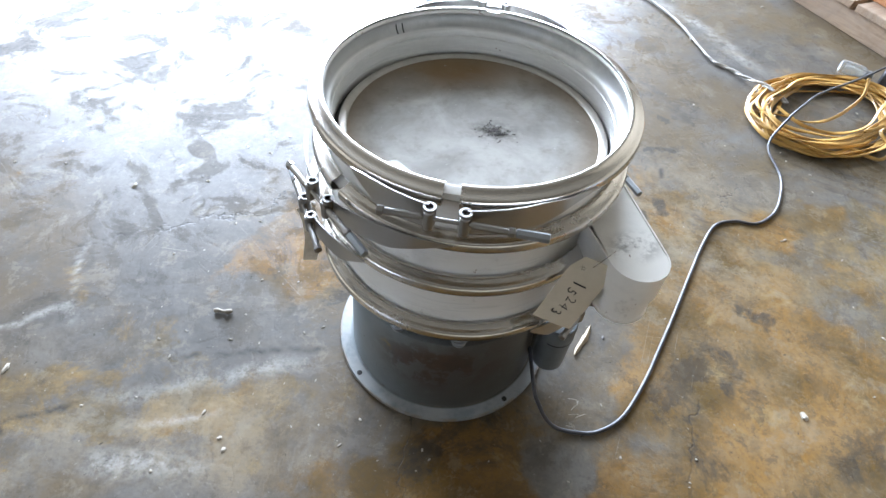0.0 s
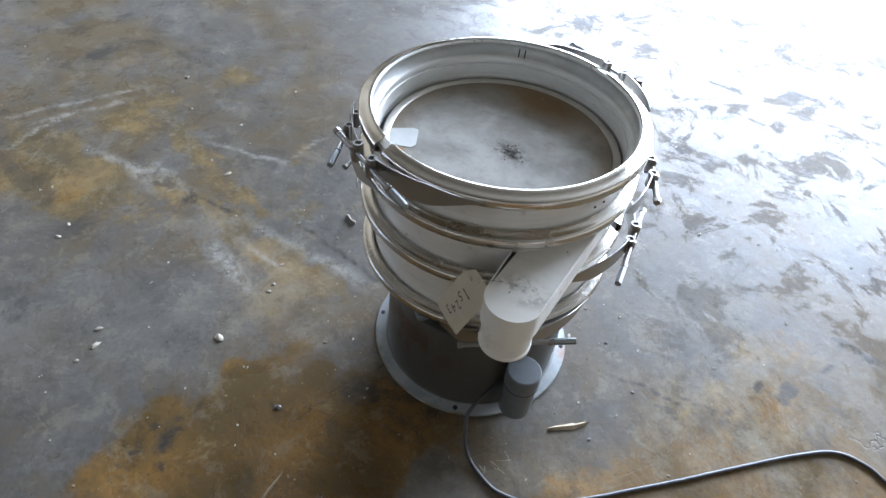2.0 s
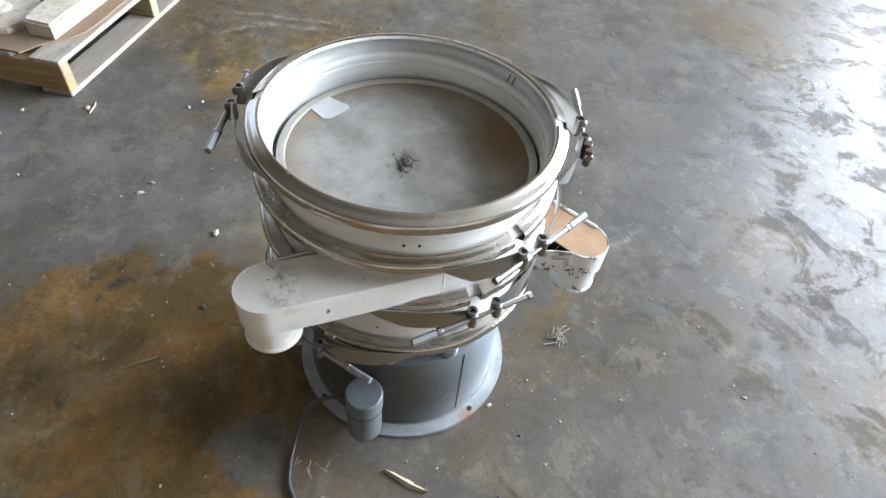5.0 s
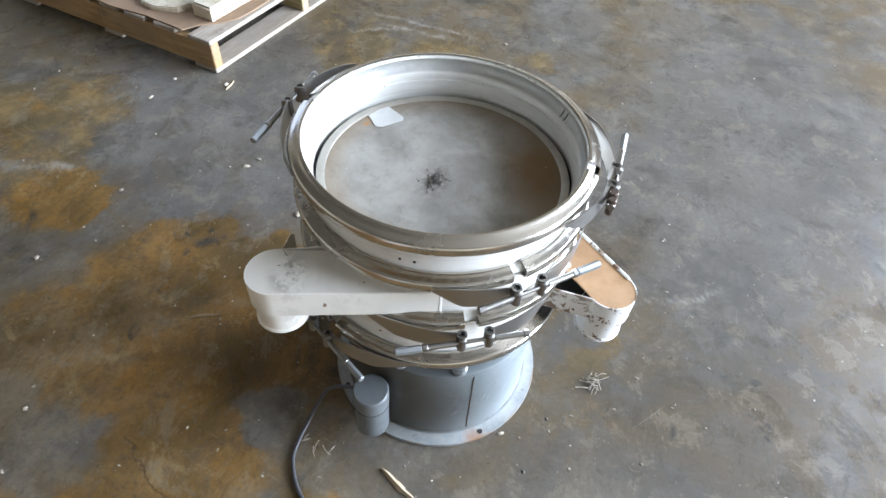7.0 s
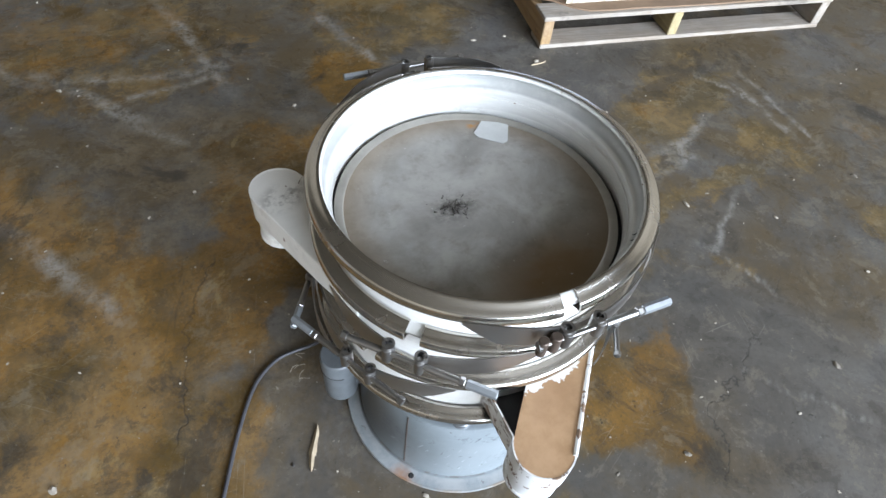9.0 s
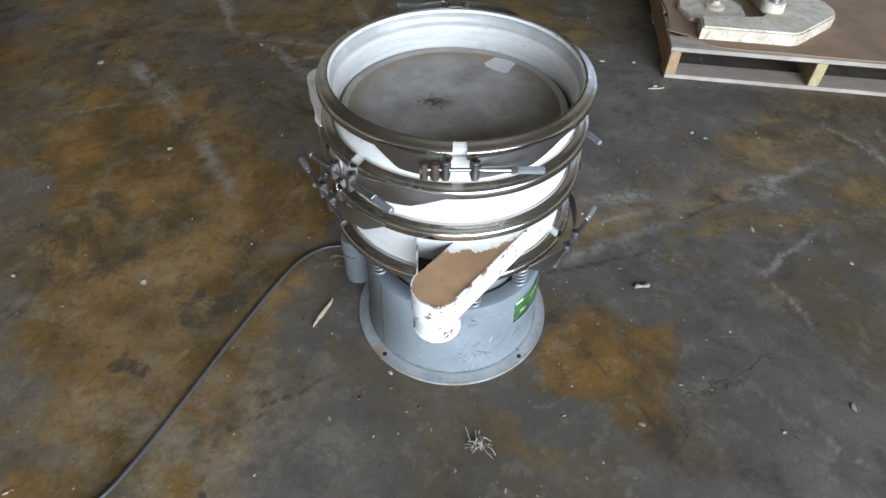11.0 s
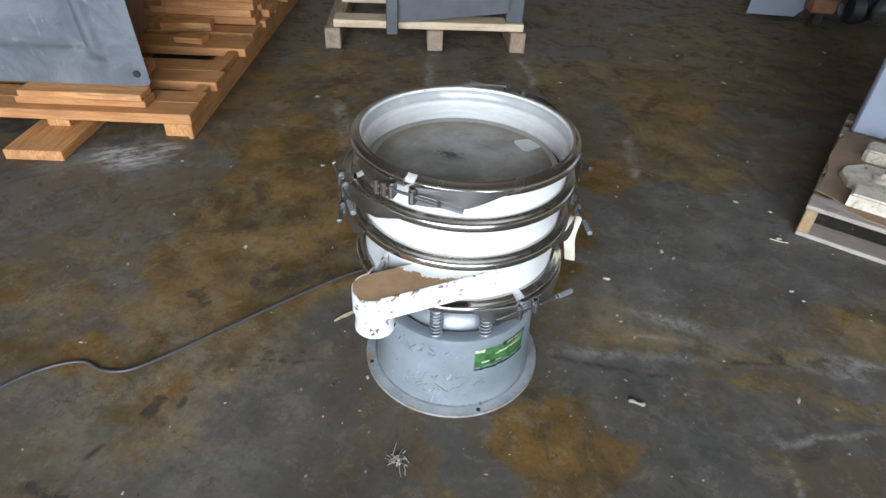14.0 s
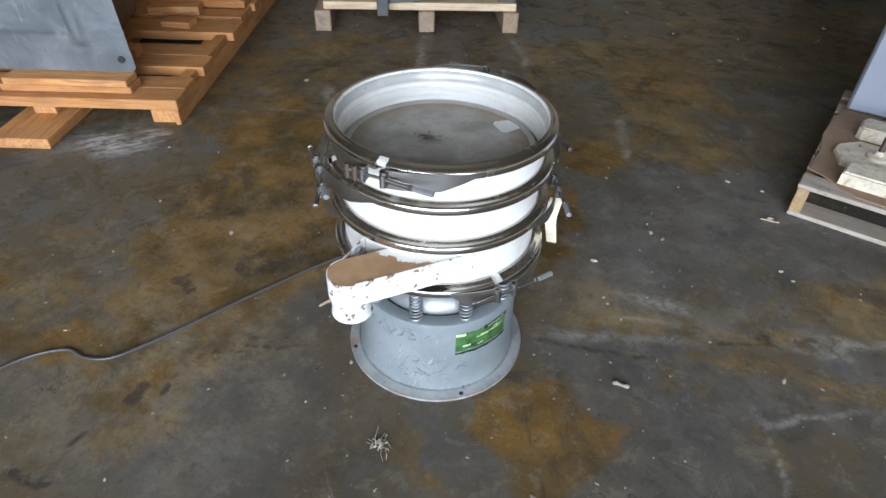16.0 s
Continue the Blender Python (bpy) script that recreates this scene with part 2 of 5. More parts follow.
def rusty_top_paint():
    m = Mat("rust_brown_stained_paint", 0.6)
    n = m.noise(24, 6, 0.65)
    col = m.mix(m.step(n, 0.3, 0.7), (0.3, 0.178, 0.086), (0.4, 0.25, 0.135))
    col = m.mix(m.op("MULTIPLY", m.step(m.noise(7, 4), 0.5, 0.7), 0.5), col, (0.24, 0.135, 0.066))
    # remains of white paint along the drum and the rim
    d = m.op("ADD", m.vec("LENGTH", m.vec("MULTIPLY", m.vec("SUBTRACT", m.co, (0.007, -0.014, 0)), (1, 1, 0))), m.op("MULTIPLY", m.op("SUBTRACT", m.noise(48, 5, 0.65), 0.5), 0.07))
    left = m.op("SUBTRACT", 1.0, m.step(d, 0.2345, 0.2375))
    col = m.mix(left, col, (0.72, 0.71, 0.67))
    m.bump(m.op("ADD", n, left), 0.2, 0.002)
    return m.done(col, m.op("ADD", m.op("MULTIPLY", n, 0.2), 0.45))


def chipped_white():
    m = Mat("chipped_white_enamel", 0.4)
    n = m.noise(55, 5, 0.62, twist=0.3)
    chip = m.step(n, 0.6, 0.62)
    # bare patches where the inner leg meets the drum, and along the top edge
    big = m.op("SUBTRACT", 1.0, m.step(m.vec("DISTANCE", m.co, (0.098, 0.235, 0.4)), 0.03, 0.075))
    big = m.op("MULTIPLY", big, m.step(m.noise(34, 6, 0.66, twist=0.6), 0.5, 0.54))
    edge = m.op("MULTIPLY", m.step(m.vec("DOT_PRODUCT", m.co, (0, 0, 1)), 0.415, 0.426), m.step(m.noise(40, 5, 0.65), 0.55, 0.6))
    chip = m.op("MAXIMUM", chip, m.op("MAXIMUM", big, edge))
    col = m.mix(m.op("MULTIPLY", m.noise(12, 5), 0.25), (0.7, 0.71, 0.7), (0.5, 0.46, 0.4))
    col = m.mix(chip, col, m.mix(m.noise(90, 2), (0.05, 0.04, 0.035), (0.26, 0.16, 0.09)))
    m.bump(m.op("SUBTRACT", 1.0, chip), 0.35, 0.001)
    return m.done(col, m.op("ADD", m.op("MULTIPLY", chip, 0.3), 0.36))


def grey_paint():
    m = Mat("blue_grey_machine_paint", 0.42)
    n = m.noise(6, 6, 0.62)
    x, z = m.vec("DOT_PRODUCT", m.co, (1, 0, 0)), m.vec("DOT_PRODUCT", m.co, (0, 0, 1))
    r = m.vec("LENGTH", m.vec("MULTIPLY", m.co, (1, 1, 0)))

    def spot(at, scale, lo=0.5, hi=1.1):
        return m.op("SUBTRACT", 1.0, m.step(m.vec("LENGTH", m.place(at, 0, scale)), lo, hi))

    def strokes(turn, w, l, cut):
        n1 = m.t.nodes.new("ShaderNodeCombineXYZ")
        c, s = math.cos(turn), math.sin(turn)
        m.put(n1.inputs[0], m.op("DIVIDE", m.vec("DOT_PRODUCT", m.co, (c, 0, s)), w))
        m.put(n1.inputs[1], m.op("DIVIDE", m.vec("DOT_PRODUCT", m.co, (-s, 0, c)), l))
        m.put(n1.inputs[2], m.op("MULTIPLY", x, 9.0))
        return m.step(m.noise(1.0, 3, 0.55, n1.outputs[0], twist=0.5), cut, cut + 0.03)

    col = m.mix(m.step(n, 0.35, 0.7), (0.142, 0.166, 0.174), (0.2, 0.226, 0.236))
    # mottled darker brown over the drum's -y and +x side
    darker_side = m.op("MULTIPLY", spot((0.14, -0.13, 0.1), (0.27, 0.3, 0.22), 0.5, 1.2), m.step(m.noise(11, 7, 0.68), 0.08, 0.48))
    col = m.mix(m.op("MULTIPLY", m.op("MULTIPLY", darker_side, 0.95), m.op("SUBTRACT", 1.0, m.step(r, 0.2005, 0.205))), col, (0.054, 0.05, 0.042))
    dab = m.op("MULTIPLY", spot((-0.085, -0.178, 0.165), (0.02, 0.05, 0.022), 0.3, 1.1), m.step(m.noise(60, 4, 0.6), 0.42, 0.56))
    col = m.mix(m.op("MULTIPLY", dab, 0.7), col, (0.3, 0.22, 0.06))
    patch = m.op("MULTIPLY", spot((0.015, -0.19, 0.15), (0.13, 0.2, 0.075), 0.4, 1.2), m.step(m.noise(19, 8, 0.7), 0.45, 0.52))
    col = m.mix(m.op("MULTIPLY", patch, 0.9), col, m.mix(m.noise(45, 4), (0.02, 0.016, 0.014), (0.075, 0.042, 0.028)))
    # scratches in clusters on the +y side
    cluster = m.op("MAXIMUM", spot((-0.075, 0.18, 0.078), (0.105, 0.2, 0.05)), spot((0.0, 0.19, 0.185), (0.12, 0.2, 0.022)))
    scr = m.op("MAXIMUM", m.op("MAXIMUM", strokes(0.7, 0.007, 0.04, 0.615), strokes(2.2, 0.006, 0.026, 0.63)), strokes(1.5, 0.014, 0.018, 0.66))
    col = m.mix(m.op("MULTIPLY", m.op("MULTIPLY", scr, cluster), 0.9), col, (0.07, 0.08, 0.09))
    pale = m.op("MULTIPLY", strokes(0.35, 0.004, 0.04, 0.67), spot((0, 0.2, 0.1), (0.22, 0.25, 0.13)))
    col = m.mix(m.op("MULTIPLY", pale, 0.35), col, (0.55, 0.58, 0.6))
    # speckled flaking beside the weld seam
    speck = m.op("MULTIPLY", spot((0.172, 0.092, 0.125), (0.04, 0.045, 0.055), 0.3, 1.1), m.step(m.noise(70, 6, 0.72), 0.47, 0.52))
    few = m.op("MULTIPLY", m.step(m.noise(48, 5, 0.66, twist=0.8), 0.635, 0.66), m.step(m.noise(7, 4), 0.42, 0.58))
    col = m.mix(m.op("MULTIPLY", m.op("MAXIMUM", speck, few), 0.85), col, (0.07, 0.072, 0.075))
    # pale dust lying on the flange
    dust = m.op("MULTIPLY", m.op("MULTIPLY", m.step(r, 0.2015, 0.205), m.op("SUBTRACT", 1.0, m.step(z, 0.014, 0.02))), m.step(m.noise(18, 6, 0.68), 0.3, 0.6))
    col = m.mix(m.op("MULTIPLY", dust, 0.4), col, (0.42, 0.41, 0.39))
    # worn lines where the drum meets the flange and round the flange's edge
    joint = m.op("MULTIPLY", m.op("SUBTRACT", 1.0, m.step(m.op("ABSOLUTE", m.op("SUBTRACT", r, 0.2)), 0.0, 0.0025)), m.op("SUBTRACT", 1.0, m.step(z, 0.018, 0.024)))
    joint = m.op("MULTIPLY", joint, m.step(m.noise(36, 5, 0.7), 0.48, 0.58))
    rim = m.op("MULTIPLY", m.step(r, 0.221, 0.2265), m.step(m.noise(22, 5, 0.65), 0.4, 0.6))
    col = m.mix(m.op("MULTIPLY", joint, 0.8), col, (0.1, 0.085, 0.07))
    col = m.mix(m.op("MULTIPLY", rim, 0.75), col, (0.2, 0.14, 0.09))
    shift = m.vec("MULTIPLY", m.vec("SUBTRACT", m.noise(30, 4, out=1), (0.5, 0.5, 0.5)), (0.05, 0.05, 0.02))
    rust = m.op("SUBTRACT", 1.0, m.step(m.vec("DISTANCE", m.vec("ADD", m.co, shift), (0.172, 0.15, 0.008)), 0.008, 0.034))
    col = m.mix(m.op("MULTIPLY", rust, 0.75), col, (0.26, 0.12, 0.05))
    m.bump(m.op("SUBTRACT", m.op("ADD", n, m.op("MULTIPLY", m.noise(90, 3), 0.3)), m.op("ADD", speck, patch)), 0.14, 0.002)
    return m.done(col, m.op("ADD", m.op("MULTIPLY", n, 0.2), 0.32))


def plain(name, colour, rough=0.5, metal=0.0, vary=0.25, scale=12.0, dark=0.45, own=True):
    m = Mat(name, rough, metal)
    co = m.shifted() if own else m.co
    n = m.noise(scale, 6, 0.65, co)
    f = m.noise(scale * 9, 3, 0.6, co)
    col = m.mix(m.op("MULTIPLY", m.step(n, 0.3, 0.75), vary * 2), colour, tuple(c * dark for c in colour))
    col = m.mix(m.op("MULTIPLY", f, vary), col, tuple(c * 0.7 for c in colour))
    m.bump(m.op("ADD", n, m.op("MULTIPLY", f, 0.4)), 0.12, 0.002)
    return m.done(col, m.op("ADD", m.op("MULTIPLY", n, 0.2), max(0.05, rough - 0.1)))


def wood(name, light, dark, weather=0.0):
    m = Mat(name, 0.72)
    co = m.shifted()
    ring = m.noise(1.0, 5, 0.6, m.place(scale=(0.28, 0.018, 0.03), co=co), twist=1.4)
    grain = m.noise(1.0, 4, 0.6, m.place(scale=(0.12, 0.0035, 0.006), co=co))
    col = m.mix(m.step(ring, 0.35, 0.68), light, dark)
    col = m.mix(m.op("MULTIPLY", m.step(grain, 0.52, 0.72), 0.5), col, tuple(c * 0.45 for c in dark))
    mottle = m.step(m.noise(5.5, 7, 0.7, co, twist=0.5), 0.47, 0.66)
    col = m.mix(m.op("MULTIPLY", mottle, 0.45), col, tuple(c * 0.6 for c in dark))
    if weather:
        w = m.step(m.noise(8, 6, 0.68, co), 0.42, 0.62)
        col = m.mix(m.op("MULTIPLY", w, weather), col, (0.3, 0.28, 0.25))
        stain = m.step(m.noise(5, 5, 0.7, co), 0.6, 0.7)
        col = m.mix(m.op("MULTIPLY", stain, 0.6), col, (0.09, 0.08, 0.07))
    col = m.mix(m.op("MULTIPLY", m.rnd, 0.45), col, tuple(c * 0.7 for c in dark))
    m.bump(m.op("ADD", ring, m.op("MULTIPLY", grain, 0.8)), 0.3, 0.002)
    return m.done(col, m.lerp(grain, 0.55, 0.85))


def screen_mesh():
    m = Mat("woven_wire_screen", 0.8, 0.0)
    m.b.inputs["Specular IOR Level"].default_value = 0.12
    n, big = m.noise(40, 6, 0.65), m.noise(9, 6, 0.66, twist=0.4)
    col = m.mix(m.step(big, 0.3, 0.7), (0.23, 0.218, 0.197), (0.37, 0.355, 0.325))
    col = m.mix(m.op("MULTIPLY", m.step(n, 0.48, 0.72), 0.4), col, (0.16, 0.145, 0.12))

    def spot(at, scale, lo, hi):
        return m.op("SUBTRACT", 1.0, m.step(m.vec("LENGTH", m.place(at, 0.25, scale)), lo, hi))

    # brown damp stain towards one rim, and a dull ring all round
    col = m.mix(m.op("MULTIPLY", m.op("MULTIPLY", spot((-0.045, 0.135, 0.564), (0.13, 0.075, 1), 0.2, 1.15), m.step(big, 0.2, 0.55)), 0.88), col, (0.165, 0.1, 0.038))
    rim = m.step(m.vec("DISTANCE", m.co, (0.007, -0.014, 0.564)), 0.135, 0.2)
    col = m.mix(m.op("MULTIPLY", rim, 0.65), col, (0.19, 0.135, 0.075))
    smudge = m.op("MULTIPLY", spot((0.042, -0.018, 0.564), (0.05, 0.032, 1), 0.1, 1.15), m.step(m.noise(70, 5, 0.7), 0.36, 0.6))
    col = m.mix(m.op("MULTIPLY", smudge, 0.75), col, (0.06, 0.055, 0.045))
    col = m.mix(m.op("MULTIPLY", m.op("MULTIPLY", spot((-0.058, -0.178, 0.564), (0.016, 0.011, 1), 0.2, 1.1), m.step(m.noise(90, 4), 0.35, 0.55)), 0.8), col, (0.42, 0.2, 0.05))
    flecks = m.step(m.noise(130, 3, 0.6), 0.7, 0.74)
    col = m.mix(m.op("MULTIPLY", flecks, 0.5), col, (0.5, 0.49, 0.46))
    weave = m.op("MULTIPLY", m.op("SINE", m.op("MULTIPLY", m.vec("DOT_PRODUCT", m.co, (1, 0, 0)), 5200.0)), m.op("SINE", m.op("MULTIPLY", m.vec("DOT_PRODUCT", m.co, (0, 1, 0)), 5200.0)))
    m.bump(weave, 0.05, 0.0004)
    return m.done(col, m.lerp(n, 0.72, 0.88))


def cream_casting():
    m = Mat("old_cream_castiron_paint", 0.5)
    n, f = m.noise(14, 7, 0.7), m.noise(70, 5, 0.7)
    col = m.mix(m.step(n, 0.35, 0.68), (0.56, 0.51, 0.41), (0.42, 0.36, 0.26))
    col = m.mix(m.op("MULTIPLY", m.step(m.noise(34, 7, 0.74, twist=0.5), 0.54, 0.6), 0.6), col, (0.27, 0.2, 0.12))
    chip = m.step(m.op("ADD", f, m.op("MULTIPLY", n, 0.5)), 0.9, 0.94)
    col = m.mix(chip, col, (0.11, 0.085, 0.06))
    m.bump(m.op("SUBTRACT", m.op("ADD", n, m.op("MULTIPLY", f, 0.6)), chip), 0.4, 0.003)
    return m.done(col, m.lerp(n, 0.4, 0.65))


def panel_steel():
    m = Mat("weathered_galvanised_sheet", 0.5, 0.35)
    n = m.noise(5, 6, 0.65, twist=0.5)
    col = m.mix(m.step(n, 0.3, 0.72), (0.22, 0.25, 0.27), (0.4, 0.43, 0.45))
    w = m.step(m.noise(9, 7, 0.72), 0.58, 0.68)
    col = m.mix(m.op("MULTIPLY", w, 0.55), col, (0.6, 0.62, 0.64))
    d = m.step(m.noise(13, 6, 0.7), 0.64, 0.72)
    col = m.mix(m.op("MULTIPLY", d, 0.6), col, (0.09, 0.1, 0.11))
    # whitish runs and dark scrapes up and down the sheet
    run = m.op("MULTIPLY", m.step(m.noise(1.0, 7, 0.72, m.place(scale=(0.035, 0.22, 1.0))), 0.55, 0.66), m.step(m.noise(3.2, 4, 0.6), 0.48, 0.62))
    col = m.mix(m.op("MULTIPLY", run, 0.75), col, (0.62, 0.63, 0.62))
    scrape = m.op("MULTIPLY", m.step(m.noise(1.0, 6, 0.7, m.place((0.3, 0.1, 0), 0.25, (0.02, 0.13, 1.0))), 0.62, 0.68), m.step(m.noise(4.1, 4, 0.6), 0.5, 0.6))
    col = m.mix(m.op("MULTIPLY", scrape, 0.8), col, (0.07, 0.07, 0.07))
    m.bump(m.op("ADD", n, m.op("MULTIPLY", run, 0.3)), 0.2, 0.004)
    return m.done(col, m.lerp(n, 0.35, 0.6))


CONCRETE = concrete_floor()
STEEL, STEEL_BRIGHT = stainless(), stainless("dull_zinc_plating", (0.29, 0.285, 0.275), 0.36)
STEEL_DULL = stainless("dull_steel_plate", (0.43, 0.42, 0.405), 0.32)
WHITE, SPOUT_WHITE = white_paint(), white_paint("cream_white_enamel", (0.74, 0.72, 0.66), (0.262, -0.16, 0.516), 0.06, 0.0)
CHIPPED, RUSTY = chipped_white(), rusty_top_paint()
GREY, MESH, SHEET = grey_paint(), screen_mesh(), panel_steel()
ZINC = plain("dull_zinc", (0.3, 0.32, 0.33), 0.45, 0.6, 0.2, 40)
CAN_GREY = plain("grey_can_paint", (0.125, 0.138, 0.143), 0.42, 0, 0.2, 25)
BLACK = plain("black_rubber", (0.018, 0.018, 0.02), 0.55, 0, 0.2, 60)
# near-black for marks and rivets; also painted for the shade in hollows
DARK = plain("dark_cavity", (0.02, 0.019, 0.018), 0.8, 0, 0.2, 30)
CORD = plain("grey_black_cord", (0.06, 0.06, 0.065), 0.4, 0, 0.2, 50)
PALE_CORD = plain("pale_dusty_cord", (0.42, 0.4, 0.36), 0.55, 0, 0.3, 30)
ORANGE_CORD = plain("amber_cord", (0.52, 0.3, 0.07), 0.4, 0, 0.3, 20)
COLUMN_STEEL = plain("turned_steel", (0.5, 0.51, 0.52), 0.3, 1.0, 0.15, 15)
DARK_STEEL = plain("brown_dull_steel", (0.13, 0.1, 0.08), 0.5, 0.7, 0.2, 30)
MOTOR_GREY = plain("silver_motor_paint", (0.3, 0.315, 0.325), 0.4, 0.6, 0.2, 30)
SCRAP_GREY = plain("grey_brown_scrap", (0.3, 0.265, 0.21), 0.8, 0, 0.4, 60)
RING_GREY = plain("dull_cream_ring", (0.44, 0.42, 0.37), 0.4, 0.55, 0.2, 20)
PAPER = plain("cream_card", (0.56, 0.5, 0.38), 0.75, 0, 0.1, 30)
OLD_PAPER = plain("yellowed_paper", (0.58, 0.52, 0.4), 0.8, 0, 0.25, 40)
INK = plain("black_ink", (0.02, 0.02, 0.025), 0.6, 0, 0.1, 60)
SCRAP = plain("translucent_white_scrap", (0.56, 0.57, 0.55), 0.45, 0, 0.12, 40)
LABEL_GREEN = plain("worn_green_label", (0.06, 0.17, 0.05), 0.4, 0, 0.48, 38, 0.12)
LABEL_DARK = plain("label_dark_green", (0.015, 0.035, 0.015), 0.45, 0, 0.2, 60)
LABEL_PALE = plain("label_pale", (0.5, 0.6, 0.36), 0.5, 0, 0.4, 60, 0.5)
OLD_WOOD = wood("weathered_pallet_wood", (0.45, 0.405, 0.345), (0.3, 0.245, 0.185), 0.5)
TAN_WOOD = wood("tan_pallet_wood", (0.42, 0.28, 0.13), (0.3, 0.18, 0.075), 0.2)
YELLOW_WOOD = wood("yellow_stained_wood", (0.45, 0.37, 0.19), (0.32, 0.25, 0.12), 0.4)
NEW_WOOD = wood("orange_pine", (0.6, 0.3, 0.1), (0.4, 0.16, 0.045), 0.1)
PALE_WOOD = wood("pale_pine", (0.68, 0.55, 0.38), (0.52, 0.38, 0.23))
BLOCK_WOOD = wood("dark_orange_wood", (0.3, 0.14, 0.05), (0.2, 0.08, 0.03), 0.2)
GREY_WOOD = wood("brown_grey_timber", (0.37, 0.27, 0.18), (0.25, 0.165, 0.1), 0.25)
BROWN_BOARD = plain("brown_fibreboard", (0.25, 0.165, 0.1), 0.8, 0, 0.3, 8, 0.5)
CAST_WHITE = cream_casting()
BLUE = plain("grey_lavender_blue_paint", (0.24, 0.262, 0.315), 0.45, 0, 0.1, 4, 0.8)
STEEL_GREY = plain("dark_grey_machine_steel", (0.09, 0.094, 0.098), 0.5, 0.3, 0.25, 9)
RED = plain("red_paint", (0.45, 0.04, 0.035), 0.45, 0, 0.15, 12)
# for the unseen walls and ceiling, tinted warm to warm the bounced light
WALL_GREY = plain("pale_wall_sheet", (0.46, 0.4, 0.31), 0.6, 0, 0.2, 0.6)
ROOF = plain("roof_sheet", (0.15, 0.132, 0.105), 0.6, 0, 0.2, 0.6)
CHIP = plain("pale_wood_chip", (0.46, 0.41, 0.33), 0.8, 0, 0.35, 60)
SPLINTER = plain("straw_coloured_splinter", (0.4, 0.32, 0.21), 0.8, 0, 0.35, 60)
CLEAR = Mat("clear_plastic", 0.12)
CLEAR.b.inputs["Transmission Weight"].default_value = 0.85
CLEAR = CLEAR.done((0.85, 0.88, 0.88))


# ---- mesh helpers ----
def part(name, bm, material, parent=None, label="", smooth=True):
    """Links a bmesh as one mesh object, under a thing or a part."""
    bmesh.ops.recalc_face_normals(bm, faces=bm.faces[:])
    me = bpy.data.meshes.new(name)
    bm.to_mesh(me)
    bm.free()
    me.materials.append(material)
    if smooth:
        me.polygons.foreach_set("use_smooth", [True] * len(me.polygons))
        me.set_sharp_from_angle(angle=radians(38))
    ob = new(name, me)
    if parent:
        ob.parent = parent
    if label:
        tagged(ob, label)
    return ob


def thing(name, label, category, group="", kind="", m=None):
    ob = tagged(new(name), label, category, group, kind)
    if m:
        ob.matrix_world = m
    return ob


def box(bm, x0, x1, y0, y1, z0, z1, bevel=0.003, m=None):
    made = bmesh.ops.create_cube(bm, size=1, matrix=Matrix.Translation(((x0 + x1) / 2, (y0 + y1) / 2, (z0 + z1) / 2)) @ Matrix.Diagonal((x1 - x0, y1 - y0, z1 - z0, 1)))
    vs = made["verts"]
    if bevel:
        es = list({e for v in vs for e in v.link_edges})
        vs = [v for v in bmesh.ops.bevel(bm, geom=es, offset=bevel, segments=1, affect="EDGES")["verts"]] or vs
        vs = list({v for f in {f for v in vs for f in v.link_faces} for v in f.verts})
    if m:
        bmesh.ops.transform(bm, matrix=m, verts=vs)
    return bm


def boxed(*a, **k):
    return box(bmesh.new(), *a, **k)


def lathe(bm, prof, seg=128, a0=0.0, a1=360.0, c=(0, 0), close=False):
    """Turns a profile of (r, z) about the upright axis at c; close joins its last point to its first and caps an arc's ends."""
    full = abs(a1 - a0) >= 359.9
    n = seg if full else seg + 1
    rings = []
    for i in range(n):
        a = radians(a0 + (a1 - a0) * i / seg)
        rings.append([bm.verts.new((c[0] + r * math.cos(a), c[1] + r * math.sin(a), z)) for r, z in prof])
    k = len(prof)
    for i in range(n if full else n - 1):
        p, q = rings[i], rings[(i + 1) % n]
        for j in range(k if close else k - 1):
            bm.faces.new((p[j], q[j], q[(j + 1) % k], p[(j + 1) % k]))
    if close and not full:
        bm.faces.new(rings[0])
        bm.faces.new(rings[-1])
    return bm


def disc(bm, c, r, seg=64):
    vs = [bm.verts.new((c[0] + r * math.cos(2 * math.pi * i / seg), c[1] + r * math.sin(2 * math.pi * i / seg), c[2])) for i in range(seg)]
    bm.faces.new(vs)
    return bm


def tube(bm, pts, r, seg=8, cap=True):
    """A round bar along points; r may be a list."""
    pts = [Vector(p) for p in pts]
    rs = r if isinstance(r, (list, tuple)) else [r] * len(pts)
    ref, rings = Vector((0, 0, 1)), []
    for i, p in enumerate(pts):
        d = (pts[min(i + 1, len(pts) - 1)] - pts[max(i - 1, 0)]).normalized()
        if abs(d.dot(ref)) > 0.95:
            ref = Vector((1, 0, 0)) if abs(d.x) < 0.9 else Vector((0, 1, 0))
        u = (ref - d * ref.dot(d)).normalized()
        w, ref = d.cross(u), u
        rings.append([bm.verts.new(p + rs[i] * (math.cos(2 * math.pi * j / seg) * u + math.sin(2 * math.pi * j / seg) * w)) for j in range(seg)])
    for p, q in zip(rings, rings[1:]):
        for j in range(seg):
            bm.faces.new((p[j], p[(j + 1) % seg], q[(j + 1) % seg], q[j]))
    if cap:
        bm.faces.new(rings[0][::-1])
        bm.faces.new(rings[-1])
    return bm


